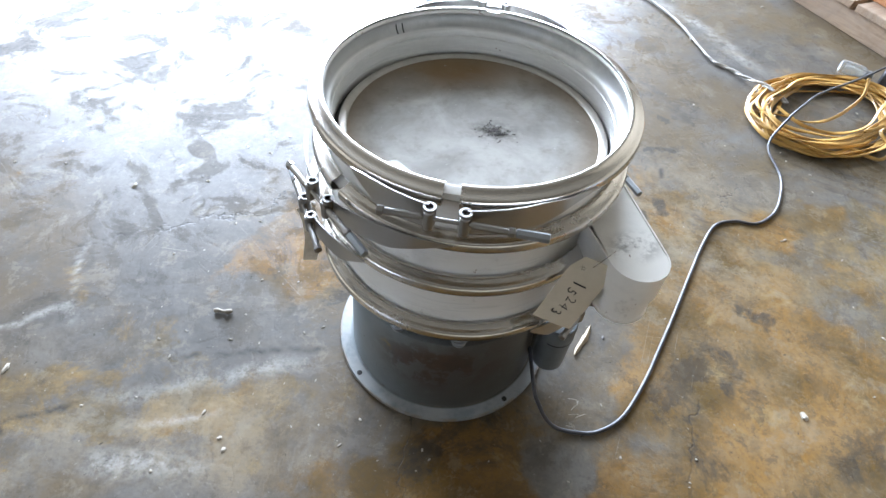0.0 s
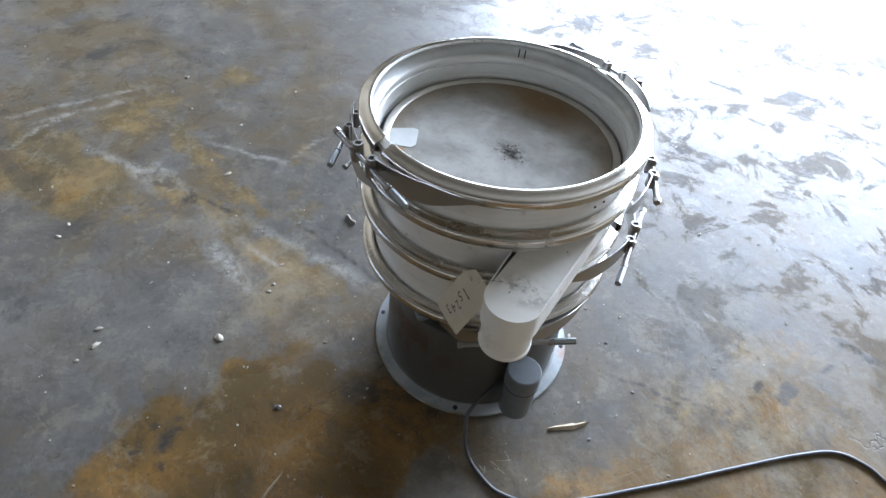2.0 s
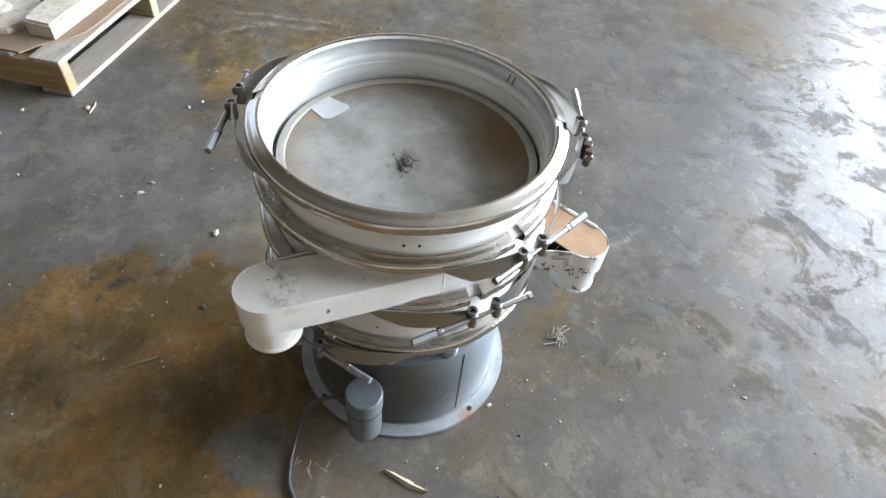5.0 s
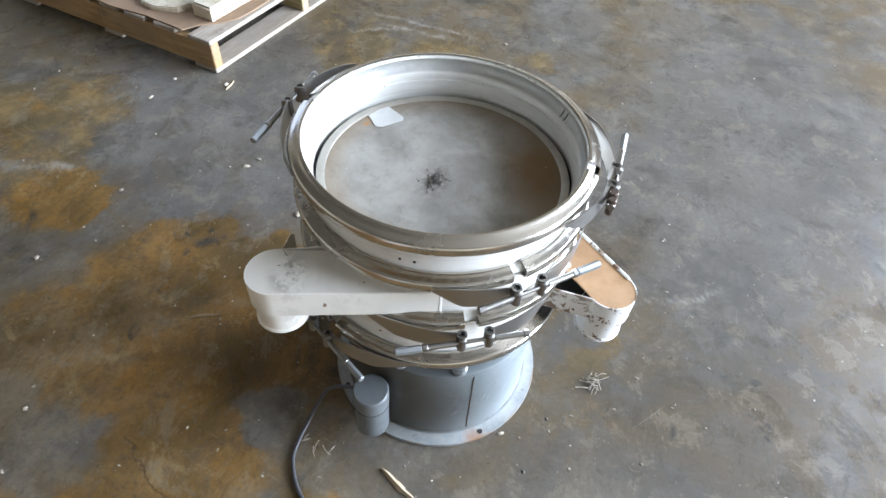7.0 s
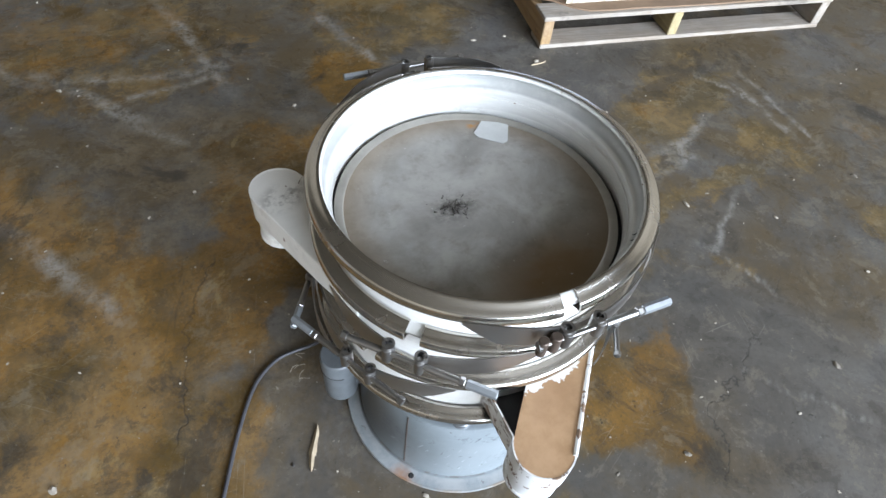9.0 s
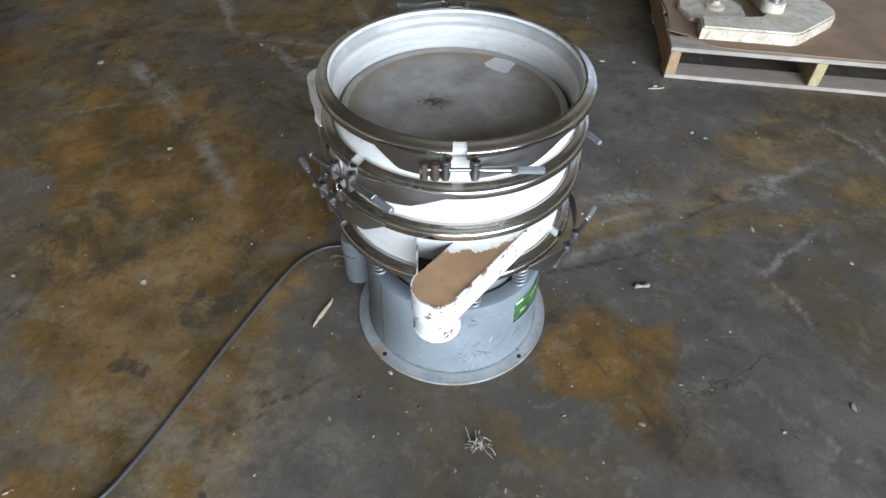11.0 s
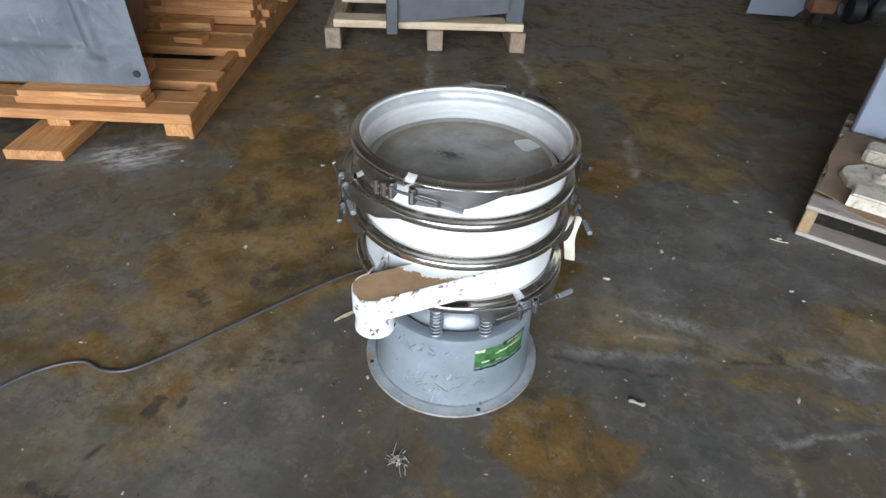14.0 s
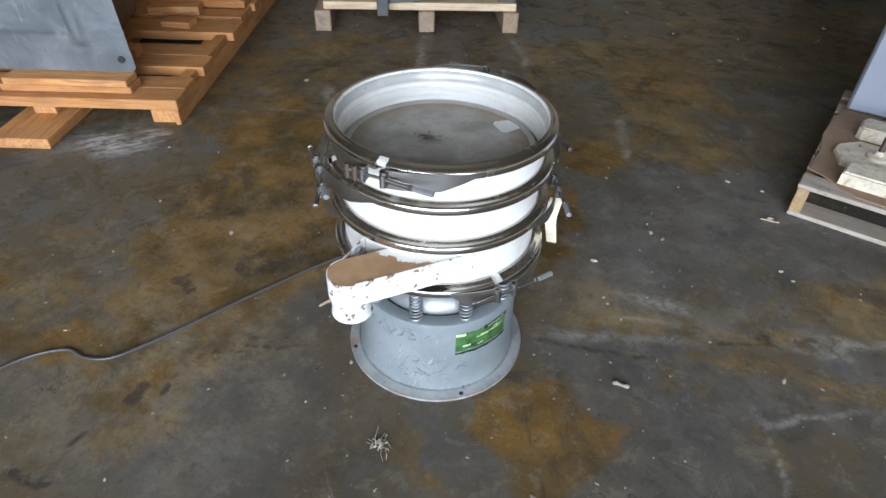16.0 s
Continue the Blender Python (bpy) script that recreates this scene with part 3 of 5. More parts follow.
def prism(bm, outline, z0, z1, bevel=0.0):
    lo = [bm.verts.new((x, y, z0)) for x, y in outline]
    hi = [bm.verts.new((x, y, z1)) for x, y in outline]
    top = bm.faces.new(hi)
    bm.faces.new(lo[::-1])
    n = len(outline)
    for i in range(n):
        bm.faces.new((lo[i], lo[(i + 1) % n], hi[(i + 1) % n], hi[i]))
    if bevel:
        bmesh.ops.bevel(bm, geom=list(top.edges), offset=bevel, segments=2, affect="EDGES")
    return bm


def smooth_path(pts, step=6):
    """A Catmull-Rom line through points."""
    p = [Vector(q) for q in pts]
    out = []
    for i in range(len(p) - 1):
        a, b, c, d = p[max(i - 1, 0)], p[i], p[i + 1], p[min(i + 2, len(p) - 1)]
        for k in range(step):
            t = k / step
            out.append(0.5 * (2 * b + (c - a) * t + (2 * a - 5 * b + 4 * c - d) * t * t + (3 * b - a - 3 * c + d) * t**3))
    return out + [p[-1]]


def board(name, length, width, thick, material, parent, m, label="", bevel=0.003):
    """A plank along its own x, resting with its lower corner at the origin of m."""
    ob = part(name, boxed(0, length, 0, width, 0, thick, bevel), material, parent, label, smooth=False)
    ob.matrix_local = m
    return ob


# ---- the sieve ----
AXIS = (0.007, -0.014)  # the sprung upper part sits a little off the pedestal's middle
sieve = thing("vibrating_sieve", "white round vibrating sieve with steel clamp bands, grey pedestal", "sieve")


def around(az, r, z, c=AXIS):
    return Vector((c[0] + r * math.cos(radians(az)), c[1] + r * math.sin(radians(az)), z))


def make_pedestal():
    bm = lathe(bmesh.new(), [(0.168, 0.0), (0.224, 0.0), (0.227, 0.003), (0.226, 0.009), (0.2005, 0.0125), (0.1985, 0.0135), (0.1925, 0.216), (0.1905, 0.222), (0.187, 0.224), (0.158, 0.222),
                             (0.157, 0.218), (0.186, 0.216), (0.19, 0.2), (0.194, 0.03), (0.168, 0.012)], 144, close=True)
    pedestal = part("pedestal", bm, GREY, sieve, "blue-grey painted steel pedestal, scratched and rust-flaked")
    part("pedestal_floor", disc(bmesh.new(), (0, 0, 0.014), 0.19), DARK, pedestal)
    # welded seam
    bm = tube(bmesh.new(), [around(38 + 0.12 * math.sin(i * 1.7), 0.1984 - 0.0285 * i * 0.0165, 0.016 + i * 0.0165, (0, 0)) for i in range(13)], 0.0013, 6)
    part("weld_seam", bm, DARK_STEEL, pedestal)
    # dark plugs stand for the shade of holes; the flange isn't cut
    for az in (45, 135, 226, -45):
        p = around(az, 0.2155, 0.0, (0, 0))
        bm = lathe(bmesh.new(), [(0.0001, 0.0117), (0.0045, 0.0117), (0.0054, 0.0108), (0.0056, 0.006)], 20)
        bmesh.ops.translate(bm, verts=bm.verts[:], vec=p)
        part("bolt_hole", bm, DARK, pedestal)
    # worn green maker's label bent round the drum
    def curved(a0, a1, z0, z1, r, jag=0.0, seed=3):
        rnd = random.Random(seed)
        bm, n = bmesh.new(), 24
        lo, hi = [], []
        for i in range(n + 1):
            a = a0 + (a1 - a0) * i / n
            e0, e1 = jag * rnd.random(), jag * rnd.random()
            lo.append(bm.verts.new(around(a, r - 0.024 * (z0 + e0), z0 + e0, (0, 0))))
            hi.append(bm.verts.new(around(a, r - 0.024 * (z1 - e1), z1 - e1, (0, 0))))
        for i in range(n):
            bm.faces.new((lo[i], lo[i + 1], hi[i + 1], hi[i]))
        return bm
    label = part("maker_label", curved(131, 173, 0.136, 0.196, 0.1988, 0.006), LABEL_GREEN, sieve, "worn green maker's label, partly scraped off")
    for a0, a1, z0, z1, mt, s in ((131, 174, 0.128, 0.1375, LABEL_DARK, 5), (152, 174, 0.186, 0.199, LABEL_DARK, 6), (149, 170, 0.171, 0.177, LABEL_PALE, 7), (160, 171, 0.1795, 0.184, LABEL_PALE, 8),
                                  (155, 172, 0.1895, 0.1945, LABEL_PALE, 9), (139, 150, 0.148, 0.154, LABEL_DARK, 10), (136, 142, 0.15, 0.158, LABEL_PALE, 11), (147, 152, 0.147, 0.152, LABEL_PALE, 12),
                                  (146, 156, 0.169, 0.175, LABEL_PALE, 14), (131, 138, 0.184, 0.196, LABEL_PALE, 15)):
        part("print_bar", curved(a0, a1, z0, z1, 0.1993 + 0.00002 * s, 0.003, s), mt, label)
    # motor seen through the gap
    bm = lathe(bmesh.new(), [(0.001, 0.08), (0.09, 0.085), (0.1, 0.1), (0.1, 0.19), (0.148, 0.2), (0.152, 0.214), (0.15, 0.232), (0.138, 0.25), (0.12, 0.262), (0.1, 0.268), (0.1, 0.313)], 96)
    part("motor", bm, MOTOR_GREY, sieve, "silver vibrating motor inside the pedestal")


def make_springs():
    pts = []
    turns, n = 8.6, 150
    for i in range(n + 1):
        t = i / n
        a = 2 * math.pi * turns * t
        pts.append((0.0132 * math.cos(a), 0.0132 * math.sin(a), 0.004 + 0.086 * t))
    first = part("spring", tube(bmesh.new(), pts, 0.0024, 7), ZINC, sieve, "coiled steel support spring")
    seat = part("spring_seat", lathe(bmesh.new(), [(0.0001, 0.0), (0.0125, 0.0), (0.0128, 0.003), (0.0001, 0.0035)], 24), ZINC, first)
    for k in range(10):
        ob, cup = (first, seat) if not k else (first.copy(), seat.copy())
        if k:
            scene.collection.objects.link(ob)
            scene.collection.objects.link(cup)
            cup.parent = ob
        ob.matrix_local = Matrix.Translation(around(31 + 36 * k, 0.1785, 0.2235, (0.002, -0.003)))


def make_frames():
    c = AXIS
    # lower table that the springs carry
    bm = lathe(bmesh.new(), [(0.05, 0.312), (0.19, 0.312), (0.2, 0.316), (0.207, 0.326), (0.21, 0.338), (0.206, 0.338), (0.203, 0.329), (0.19, 0.32), (0.05, 0.32)], 144, c=c, close=True)
    part("table", bm, GREY, sieve, "grey sprung table under the lowest frame")
    wall = lambda z0, z1: [(0.2155, z0), (0.2155, z1), (0.2115, z1), (0.2115, z0)]  # noqa: E731
    bm = lathe(bmesh.new(), [(0.23, 0.341), (0.2175, 0.348), (0.2155, 0.356), (0.2155, 0.443), (0.2175, 0.451), (0.23, 0.457), (0.2115, 0.457), (0.2115, 0.341)], 160, c=c, close=True)
    part("bottom_frame", bm, WHITE, sieve, "white enamelled bottom frame ring")
    bm = lathe(bmesh.new(), [(0.23, 0.461), (0.2175, 0.467), (0.2155, 0.475), (0.2155, 0.534), (0.2175, 0.542), (0.23, 0.548), (0.2115, 0.548), (0.2115, 0.461)], 160, c=c, close=True)
    part("middle_frame", bm, WHITE, sieve, "white enamelled middle frame ring")
    bm = lathe(bmesh.new(), [(0.231, 0.553), (0.2185, 0.559), (0.2165, 0.566), (0.2165, 0.607), (0.2185, 0.6145), (0.225, 0.6185), (0.2305, 0.624), (0.2305, 0.6335), (0.2205, 0.6375), (0.2185, 0.6374), (0.2168, 0.6358), (0.2162, 0.6335), (0.2172, 0.6318), (0.2195, 0.6305), (0.2212, 0.627), (0.2212, 0.6215), (0.2196, 0.6165), (0.2168, 0.612),
                             (0.2138, 0.6092), (0.2112, 0.608), (0.2096, 0.6066), (0.2088, 0.604), (0.2084, 0.599), (0.2092, 0.5978), (0.209, 0.5962), (0.2074, 0.595), (0.2068, 0.584), (0.2062, 0.5775), (0.2064, 0.5752), (0.208, 0.5748), (0.2082, 0.5765), (0.2105, 0.5765), (0.2105, 0.553)], 176, c=c, close=True)
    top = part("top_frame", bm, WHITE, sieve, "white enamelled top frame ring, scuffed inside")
    # two scratched ticks on the inner wall
    for az in (131.5, 134.5):
        bm = bmesh.new()
        q = [bm.verts.new(around(az + d, r, z)) for d, r, z in ((-0.3, 0.2209, 0.623), (0.3, 0.2209, 0.623), (0.3, 0.2192, 0.6165), (0.3, 0.2164, 0.612), (0.3, 0.2134, 0.6094), (-0.3, 0.2134, 0.6094), (-0.3, 0.2164, 0.612), (-0.3, 0.2192, 0.6165))]
        bm.faces.new(q)
        part("scratch_mark", bm, DARK, top)
    for az in (3, 8.5):
        bm = bmesh.new()
        bmesh.ops.create_uvsphere(bm, u_segments=10, v_segments=6, radius=0.0026, matrix=Matrix.Translation(around(az, 0.2158, 0.576)))
        part("rivet", bm, DARK, top)
    # screen in its ring
    off = (c[0] + 0.0018, c[1] + 0.0015)
    bm = lathe(bmesh.new(), [(0.2035, 0.5575), (0.2035, 0.5658), (0.2025, 0.567), (0.193, 0.5662), (0.1905, 0.564), (0.1905, 0.5575)], 144, c=off, close=True)
    part("screen_ring", bm, RING_GREY, sieve, "flat dull cream screen ring")
    # added black ring: stands for the shade in the gap outside the screen ring
    bm = lathe(bmesh.new(), [(0.196, 0.553), (0.2102, 0.553), (0.2102, 0.5572), (0.196, 0.5572)], 144, c=c, close=True)
    part("gasket", bm, BLACK, sieve, "black ring added for the shade in the gap round the screen")
    bm = disc(bmesh.new(), (c[0], c[1], 0.5635), 0.1925, 128)
    part("screen", bm, MESH, sieve, "fine woven wire screen, dusty and stained")


def clamp(z, joints, name_label, flip=(), spans=(46, 31), short=(), low=0.9, high=0.78):
    """A V-shaped band in two halves at height z, drawn together by two bolts."""
    c = AXIS
    half = ((0.2188, 0.0172), (0.2214, 0.0176), (0.223, 0.0171), (0.2252, 0.0155), (0.228, 0.0136), (0.231, 0.0122), (0.234, 0.0112), (0.2366, 0.0101), (0.2384, 0.0084), (0.2393, 0.006), (0.2397, 0.003))
    hollow = ((0.238, 0.003), (0.2366, 0.0076), (0.2336, 0.0094), (0.23, 0.0106), (0.226, 0.0126), (0.2226, 0.0151), (0.2186, 0.0155))
    prof = [(r, z - d * low) for r, d in half] + [(r, z + d * high) for r, d in half[::-1]] + [(r, z + d * high) for r, d in hollow[::-1]] + [(r, z - d * low) for r, d in hollow]
    band = part("clamp_band", lathe(bmesh.new(), prof, 84, joints[0] + 2.6, joints[1] - 2.6, c, close=True), STEEL, sieve, name_label)
    part("band_half", lathe(bmesh.new(), prof, 84, joints[1] + 2.6, joints[0] + 360 - 2.6, c, close=True), STEEL, band)
    for j in joints:
        way = -1 if j in flip else 1
        for side, span, flat in ((way, spans[0], spans[0] * 0.58), (-way, spans[1], spans[1] * 0.68)):
            # strap plate, welded to the band and curled into an eye
            bm, n = bmesh.new(), 26
            rows = []
            for i in range(n + 1):
                d = 5.0 + (span - 5.0) * i / n
                r = 0.2402 + 0.0175 * max(0.0, 1 - (d - 5) / 34)
                lo = z - 0.023 if d < flat else z - 0.023 + 0.027 * (d - flat) / (span - flat)
                hi = z + 0.014 - 0.005 * min(1.0, max(0.0, (d - 26) / 10)) - 0.004 * max(0.0, (d - flat) / (span - flat))
                rows.append([bm.verts.new(around(j + side * d, rr, zz)) for rr, zz in ((r, lo), (r + 0.0018, lo), (r + 0.0018, hi), (r, hi))])
            for p, q in zip(rows, rows[1:]):
                for k in range(4):
                    bm.faces.new((p[k], p[(k + 1) % 4], q[(k + 1) % 4], q[k]))
            bm.faces.new(rows[0])
            bm.faces.new(rows[-1])
            part("strap_plate", bm, STEEL_DULL, band)
            eye = around(j + side * 4.6, 0.2605, 0)
            bm = lathe(bmesh.new(), [(0.0048, z - 0.013), (0.008, z - 0.013), (0.008, z + 0.013), (0.0048, z + 0.013)], 20, c=(eye.x, eye.y), close=True)
            part("strap_eye", bm, STEEL_BRIGHT, band)
            bm = tube(bmesh.new(), [(eye.x, eye.y, z - 0.018), (eye.x, eye.y, z + 0.008)], 0.0046, 12)
            part("trunnion_pin", bm, DARK if side == way else ZINC, band)
        # bolt through both eyes
        mid, out = around(j, 0.2615, z - 0.001), Vector((math.cos(radians(j)), math.sin(radians(j)), 0))
        tan = way * Vector((-out.y, out.x, 0))
        at = lambda s, dz=0.0: mid + tan * s + out * 0.003 + Vector((0, 0, dz))  # noqa: E731
        left = -0.052 if j in short else -0.075
        part("clamp_bolt", tube(bmesh.new(), [at(left), at(0.086)], 0.003, 12), STEEL_BRIGHT, band)
        if j in short:
            for s, r in ((-0.036, 0.0066), (-0.052, 0.006)):
                part("lug", tube(bmesh.new(), [at(s, -0.017), at(s, -0.016), at(s, 0.01), at(s, 0.011)], [r * 0.85, r, r, r * 0.85], 14), DARK_STEEL, band)
        part("bolt_head", tube(bmesh.new(), [at(left - 0.007), at(left - 0.0065), at(left + 0.001), at(left + 0.0015)], [0.0045, 0.0062, 0.0062, 0.0052], 6), STEEL_BRIGHT, band)
        if j not in short:
            part("bolt_sleeve", tube(bmesh.new(), [at(-0.073), at(-0.03)], 0.0047, 14), STEEL_BRIGHT, band)
        part("bolt_sleeve", tube(bmesh.new(), [at(0.03), at(0.072)], 0.0047, 14), STEEL_BRIGHT, band)
        part("clamp_nut", tube(bmesh.new(), [at(0.072), at(0.073), at(0.079), at(0.08)], [0.0052, 0.0063, 0.0063, 0.0052], 6), STEEL_BRIGHT, band)
        part("long_nut", tube(bmesh.new(), [at(0.081), at(0.082), at(0.119), at(0.12)], [0.0047, 0.0059, 0.0059, 0.0047], 6), ZINC, band)
        for s in (-0.021, 0.021):
            part("trunnion", tube(bmesh.new(), [at(s, -0.017), at(s, -0.016), at(s, 0.009), at(s, 0.01)], [0.005, 0.0064, 0.0064, 0.005], 12), STEEL_BRIGHT, band)


def make_spout(turn, top_z, end, name, top_mat, side_mat, label, flared):
    """A tangential discharge spout with a rounded end and a short down pipe. end: the middle of its round end."""
    r, h = 0.041, 0.05
    e = Vector((*end, 0))
    o = Vector((*AXIS, 0))
    weld = around(turn + 19, 0.2165, 0)
    d = (weld - e).normalized()
    # outer edge is tangent to the drum
    side = Vector((-d.y, d.x, 0))
    if (weld - e).dot(side) < 0:
        side = -side
    a = math.asin(min(1.0, r / (weld - e).length))
    d = (Matrix.Rotation(-a if side.cross(d).z > 0 else a, 3, "Z") @ (weld - e)).normalized()
    side = Vector((d.y, -d.x, 0))
    if (weld - e).dot(side) < 0:
        side = -side
    n = 22
    arc = []
    for i in range(n + 1):
        t = math.pi * i / n
        arc.append(e + r * (math.cos(t) * side - math.sin(t) * d))
    # where the inner edge meets the drum
    p, s = arc[-1], 0.0
    while (p + d * s - o).length > 0.2165 and s < 0.3:
        s += 0.002
    inner = p + d * (s + 0.004)
    q, s = arc[0], 0.0
    far = arc[0] + d * ((weld - arc[0]).dot(d))
    back = o + (inner + far - 2 * o).normalized() * 0.2135
    spout = part(name, bmesh.new(), top_mat, sieve, label)
    outline = [far] + arc + [inner, o + (inner - o).normalized() * 0.214]
    k = 8
    a_in, a_out = math.atan2(inner.y - o.y, inner.x - o.x), math.atan2(far.y - o.y, far.x - o.x)
    da = (a_out - a_in + math.pi) % (2 * math.pi) - math.pi
    outline += [o + 0.2145 * Vector((math.cos(a_in + da * i / k), math.sin(a_in + da * i / k), 0)) for i in range(1, k)]
    bm = prism(bmesh.new(), [(v.x, v.y) for v in outline], top_z - 0.0025, top_z, 0.0008)
    bmesh.ops.recalc_face_normals(bm, faces=bm.faces[:])
    bm.to_mesh(spout.data)
    bm.free()
    # side wall: one bent strip round the end; its inner leg flares away from the cover
    flare = o + 0.2165 * Vector((math.cos(a_in - flared * (1 if da > 0 else -1)), math.sin(a_in - flared * (1 if da > 0 else -1)), 0))
    line = [far] + arc[:-1] + [arc[-1], arc[-1] + 0.25 * (flare - arc[-1]), flare]
    bm, rows = bmesh.new(), []
    for i, v in enumerate(line):
        t = (line[min(i + 1, len(line) - 1)] - line[max(i - 1, 0)]).normalized()
        nrm = Vector((t.y, -t.x, 0))
        if nrm.dot(v - (e + d * 0.1)) < 0:
            nrm = -nrm
        rows.append([bm.verts.new(v + nrm * w + Vector((0, 0, zz))) for w, zz in ((0.0, top_z - h), (0.0022, top_z - h), (0.0022, top_z + 0.0006), (0.0, top_z + 0.0006))])
    for u, v in zip(rows, rows[1:]):
        for j in range(4):
            bm.faces.new((u[j], u[(j + 1) % 4], v[(j + 1) % 4], v[j]))
    bm.faces.new(rows[0])
    bm.faces.new(rows[-1])
    part("side_wall", bm, side_mat, spout, "white enamel side wall with chips")
    # the lower spout's plate is near-black, for the shade inside it
    bm = prism(bmesh.new(), [(v.x, v.y) for v in [far] + arc + [flare, o + (flare - o).normalized() * 0.2145, o + (inner + far - 2 * o).normalized() * 0.2145]], top_z - h - 0.001, top_z - h + 0.0015)
    part("bottom_plate", bm, DARK if side_mat is CHIPPED else WHITE, spout)
    bm = lathe(bmesh.new(), [(0.036, top_z - h), (0.041, top_z - h + 0.002), (0.0412, top_z - h - 0.006), (0.0392, top_z - h - 0.012), (0.039, top_z - 0.092), (0.0408, top_z - 0.094), (0.0408, top_z - 0.099), (0.0365, top_z - 0.099)], 48, c=(e.x, e.y), close=True)
    part("down_pipe", bm, side_mat, spout)
    # weld bead along the cover's outer edge
    bm = tube(bmesh.new(), [far + Vector((0, 0, top_z)), arc[0] + Vector((0, 0, top_z + 0.0004))], 0.0034 if side_mat is CHIPPED else 0.0012, 8)
    part("weld_bead", bm, side_mat, spout)
    bm = tube(bmesh.new(), [far + Vector((0, 0, top_z - h)), far + Vector((0, 0, top_z))], 0.003, 6)
    part("weld_bead", bm, WHITE, spout)
    return spout


make_pedestal()
make_springs()
make_frames()
clamp(0.6235, (-90, 91), "stainless V clamp band holding the top frame", short=(91,), low=0.56, high=1.0)
clamp(0.5505, (-133.5, 46.5), "stainless V clamp band under the top frame")
clamp(0.459, (-149, 31), "stainless V clamp band under the middle frame", flip=(31, -149))
clamp(0.346, (-29, 150), "stainless V clamp band under the bottom frame", spans=(42, 26))
make_spout(0, 0.516, (0.266, -0.181), "upper_spout", SPOUT_WHITE, SPOUT_WHITE, "white tangential discharge spout with a rounded end", 0.05)
make_spout(118, 0.427, (0.033, 0.301), "lower_spout", RUSTY, CHIPPED, "discharge spout with a rust-brown top and chipped white sides", 0.3)

# switch can on the pedestal's side
bm = lathe(bmesh.new(), [(0.0001, 0.045), (0.029, 0.0455), (0.0325, 0.048), (0.0332, 0.052), (0.0332, 0.138), (0.0345, 0.139), (0.0345, 0.1765), (0.0335, 0.1795), (0.0315, 0.1812), (0.0001, 0.1818)], 48, c=(0.2285, -0.058))
can = part("capacitor_can", bm, CAN_GREY, sieve, "grey cylindrical can on the pedestal's side")
bm = boxed(0.0, 0.05, -0.012, 0.012, 0.07, 0.15, 0.002, Matrix.Translation((0.165, -0.042, 0)) @ Matrix.Rotation(radians(-14), 4, "Z"))
part("mounting_bracket", bm, GREY, can)
part("can_cap_bead", tube(bmesh.new(), [(0.2285 + 0.0343 * math.cos(radians(a)), -0.058 + 0.0343 * math.sin(radians(a)), 0.139) for a in range(-120, 100, 10)], 0.0012, 5), DARK, can)


# ---- things at the sieve ----
def crumbs():
    rnd, bm = random.Random(4), bmesh.new()
    for _ in range(140):
        spread = 0.0066 if rnd.random() < 0.8 else 0.016
        x, y = 0.041 + rnd.gauss(0, spread * 1.25), -0.018 + rnd.gauss(0, spread * 0.8)
        s = rnd.uniform(0.0005, 0.0017)
        bmesh.ops.create_cube(bm, size=s, matrix=Matrix.Translation((x, y, 0.5636 + s * 0.4)) @ Euler((rnd.random() * 3, rnd.random() * 3, rnd.random() * 3)).to_matrix().to_4x4() @ Matrix.Diagonal((1.8, 1, 0.8, 1)))
    ob = part("grit", bm, GRIT, None, smooth=False)
    tagged(ob, "small heap of dark grit on the wire screen", "grit", kind="stuff")


GRIT = plain("dark_grit", (0.11, 0.1, 0.09), 0.4, 0.4, 0.4, 200)
crumbs()

bm = prism(bmesh.new(), [(-0.074, -0.182), (-0.111, -0.166), (-0.112, -0.158), (-0.094, -0.124), (-0.085, -0.121), (-0.053, -0.146), (-0.05, -0.158)], 0.5642, 0.5648)
tagged(part("paper_scrap", bm, SCRAP), "translucent white scrap lying on the wire screen", "scrap")

# inventory tag hanging by a wire, with its number upside down
hole, low_a, low_b = Vector((0.207, -0.198, 0.499)), Vector((0.143, -0.221, 0.399)), Vector((0.201, -0.222, 0.38))
ax = ((low_a + low_b) / 2 - hole).normalized()
across = (low_b - low_a).normalized()
nrm = across.cross(ax).normalized()
if nrm.y > 0:
    nrm = -nrm
wide = ax.cross(nrm).normalized()
TAG = Matrix((( *wide, ), ( *ax, ), ( *nrm, ))).transposed().to_4x4()
TAG.translation = hole
bm = bmesh.new()
out = [(-0.0305, 0.012), (-0.018, -0.012), (0.018, -0.012), (0.0305, 0.012), (0.0305, 0.114), (-0.0305, 0.114)]
rows = []
for k in range(13):
    y = -0.012 + 0.126 * k / 12
    half = 0.018 + 0.0125 * min(1.0, (y + 0.012) / 0.024)
    bend = 0.006 * math.sin(2.6 * k / 12)
    rows.append([bm.verts.new((half * s, y, bend * (1 - 0.5 * s * s) + dz)) for dz in (0.0, 0.0007) for s in (-1, -0.5, 0, 0.5, 1)])
for p, q in zip(rows, rows[1:]):
    for i in range(4):
        bm.faces.new((p[i], p[i + 1], q[i + 1], q[i]))
        bm.faces.new((p[5 + i], q[5 + i], q[6 + i], p[6 + i]))
    bm.faces.new((p[0], q[0], q[5], p[5]))
    bm.faces.new((p[4], p[9], q[9], q[4]))
bm.faces.new(rows[0][:5] + rows[0][5:][::-1])
bm.faces.new(rows[-1][:5] + rows[-1][5:][::-1])
tag = part("paper_tag", bm, PAPER)
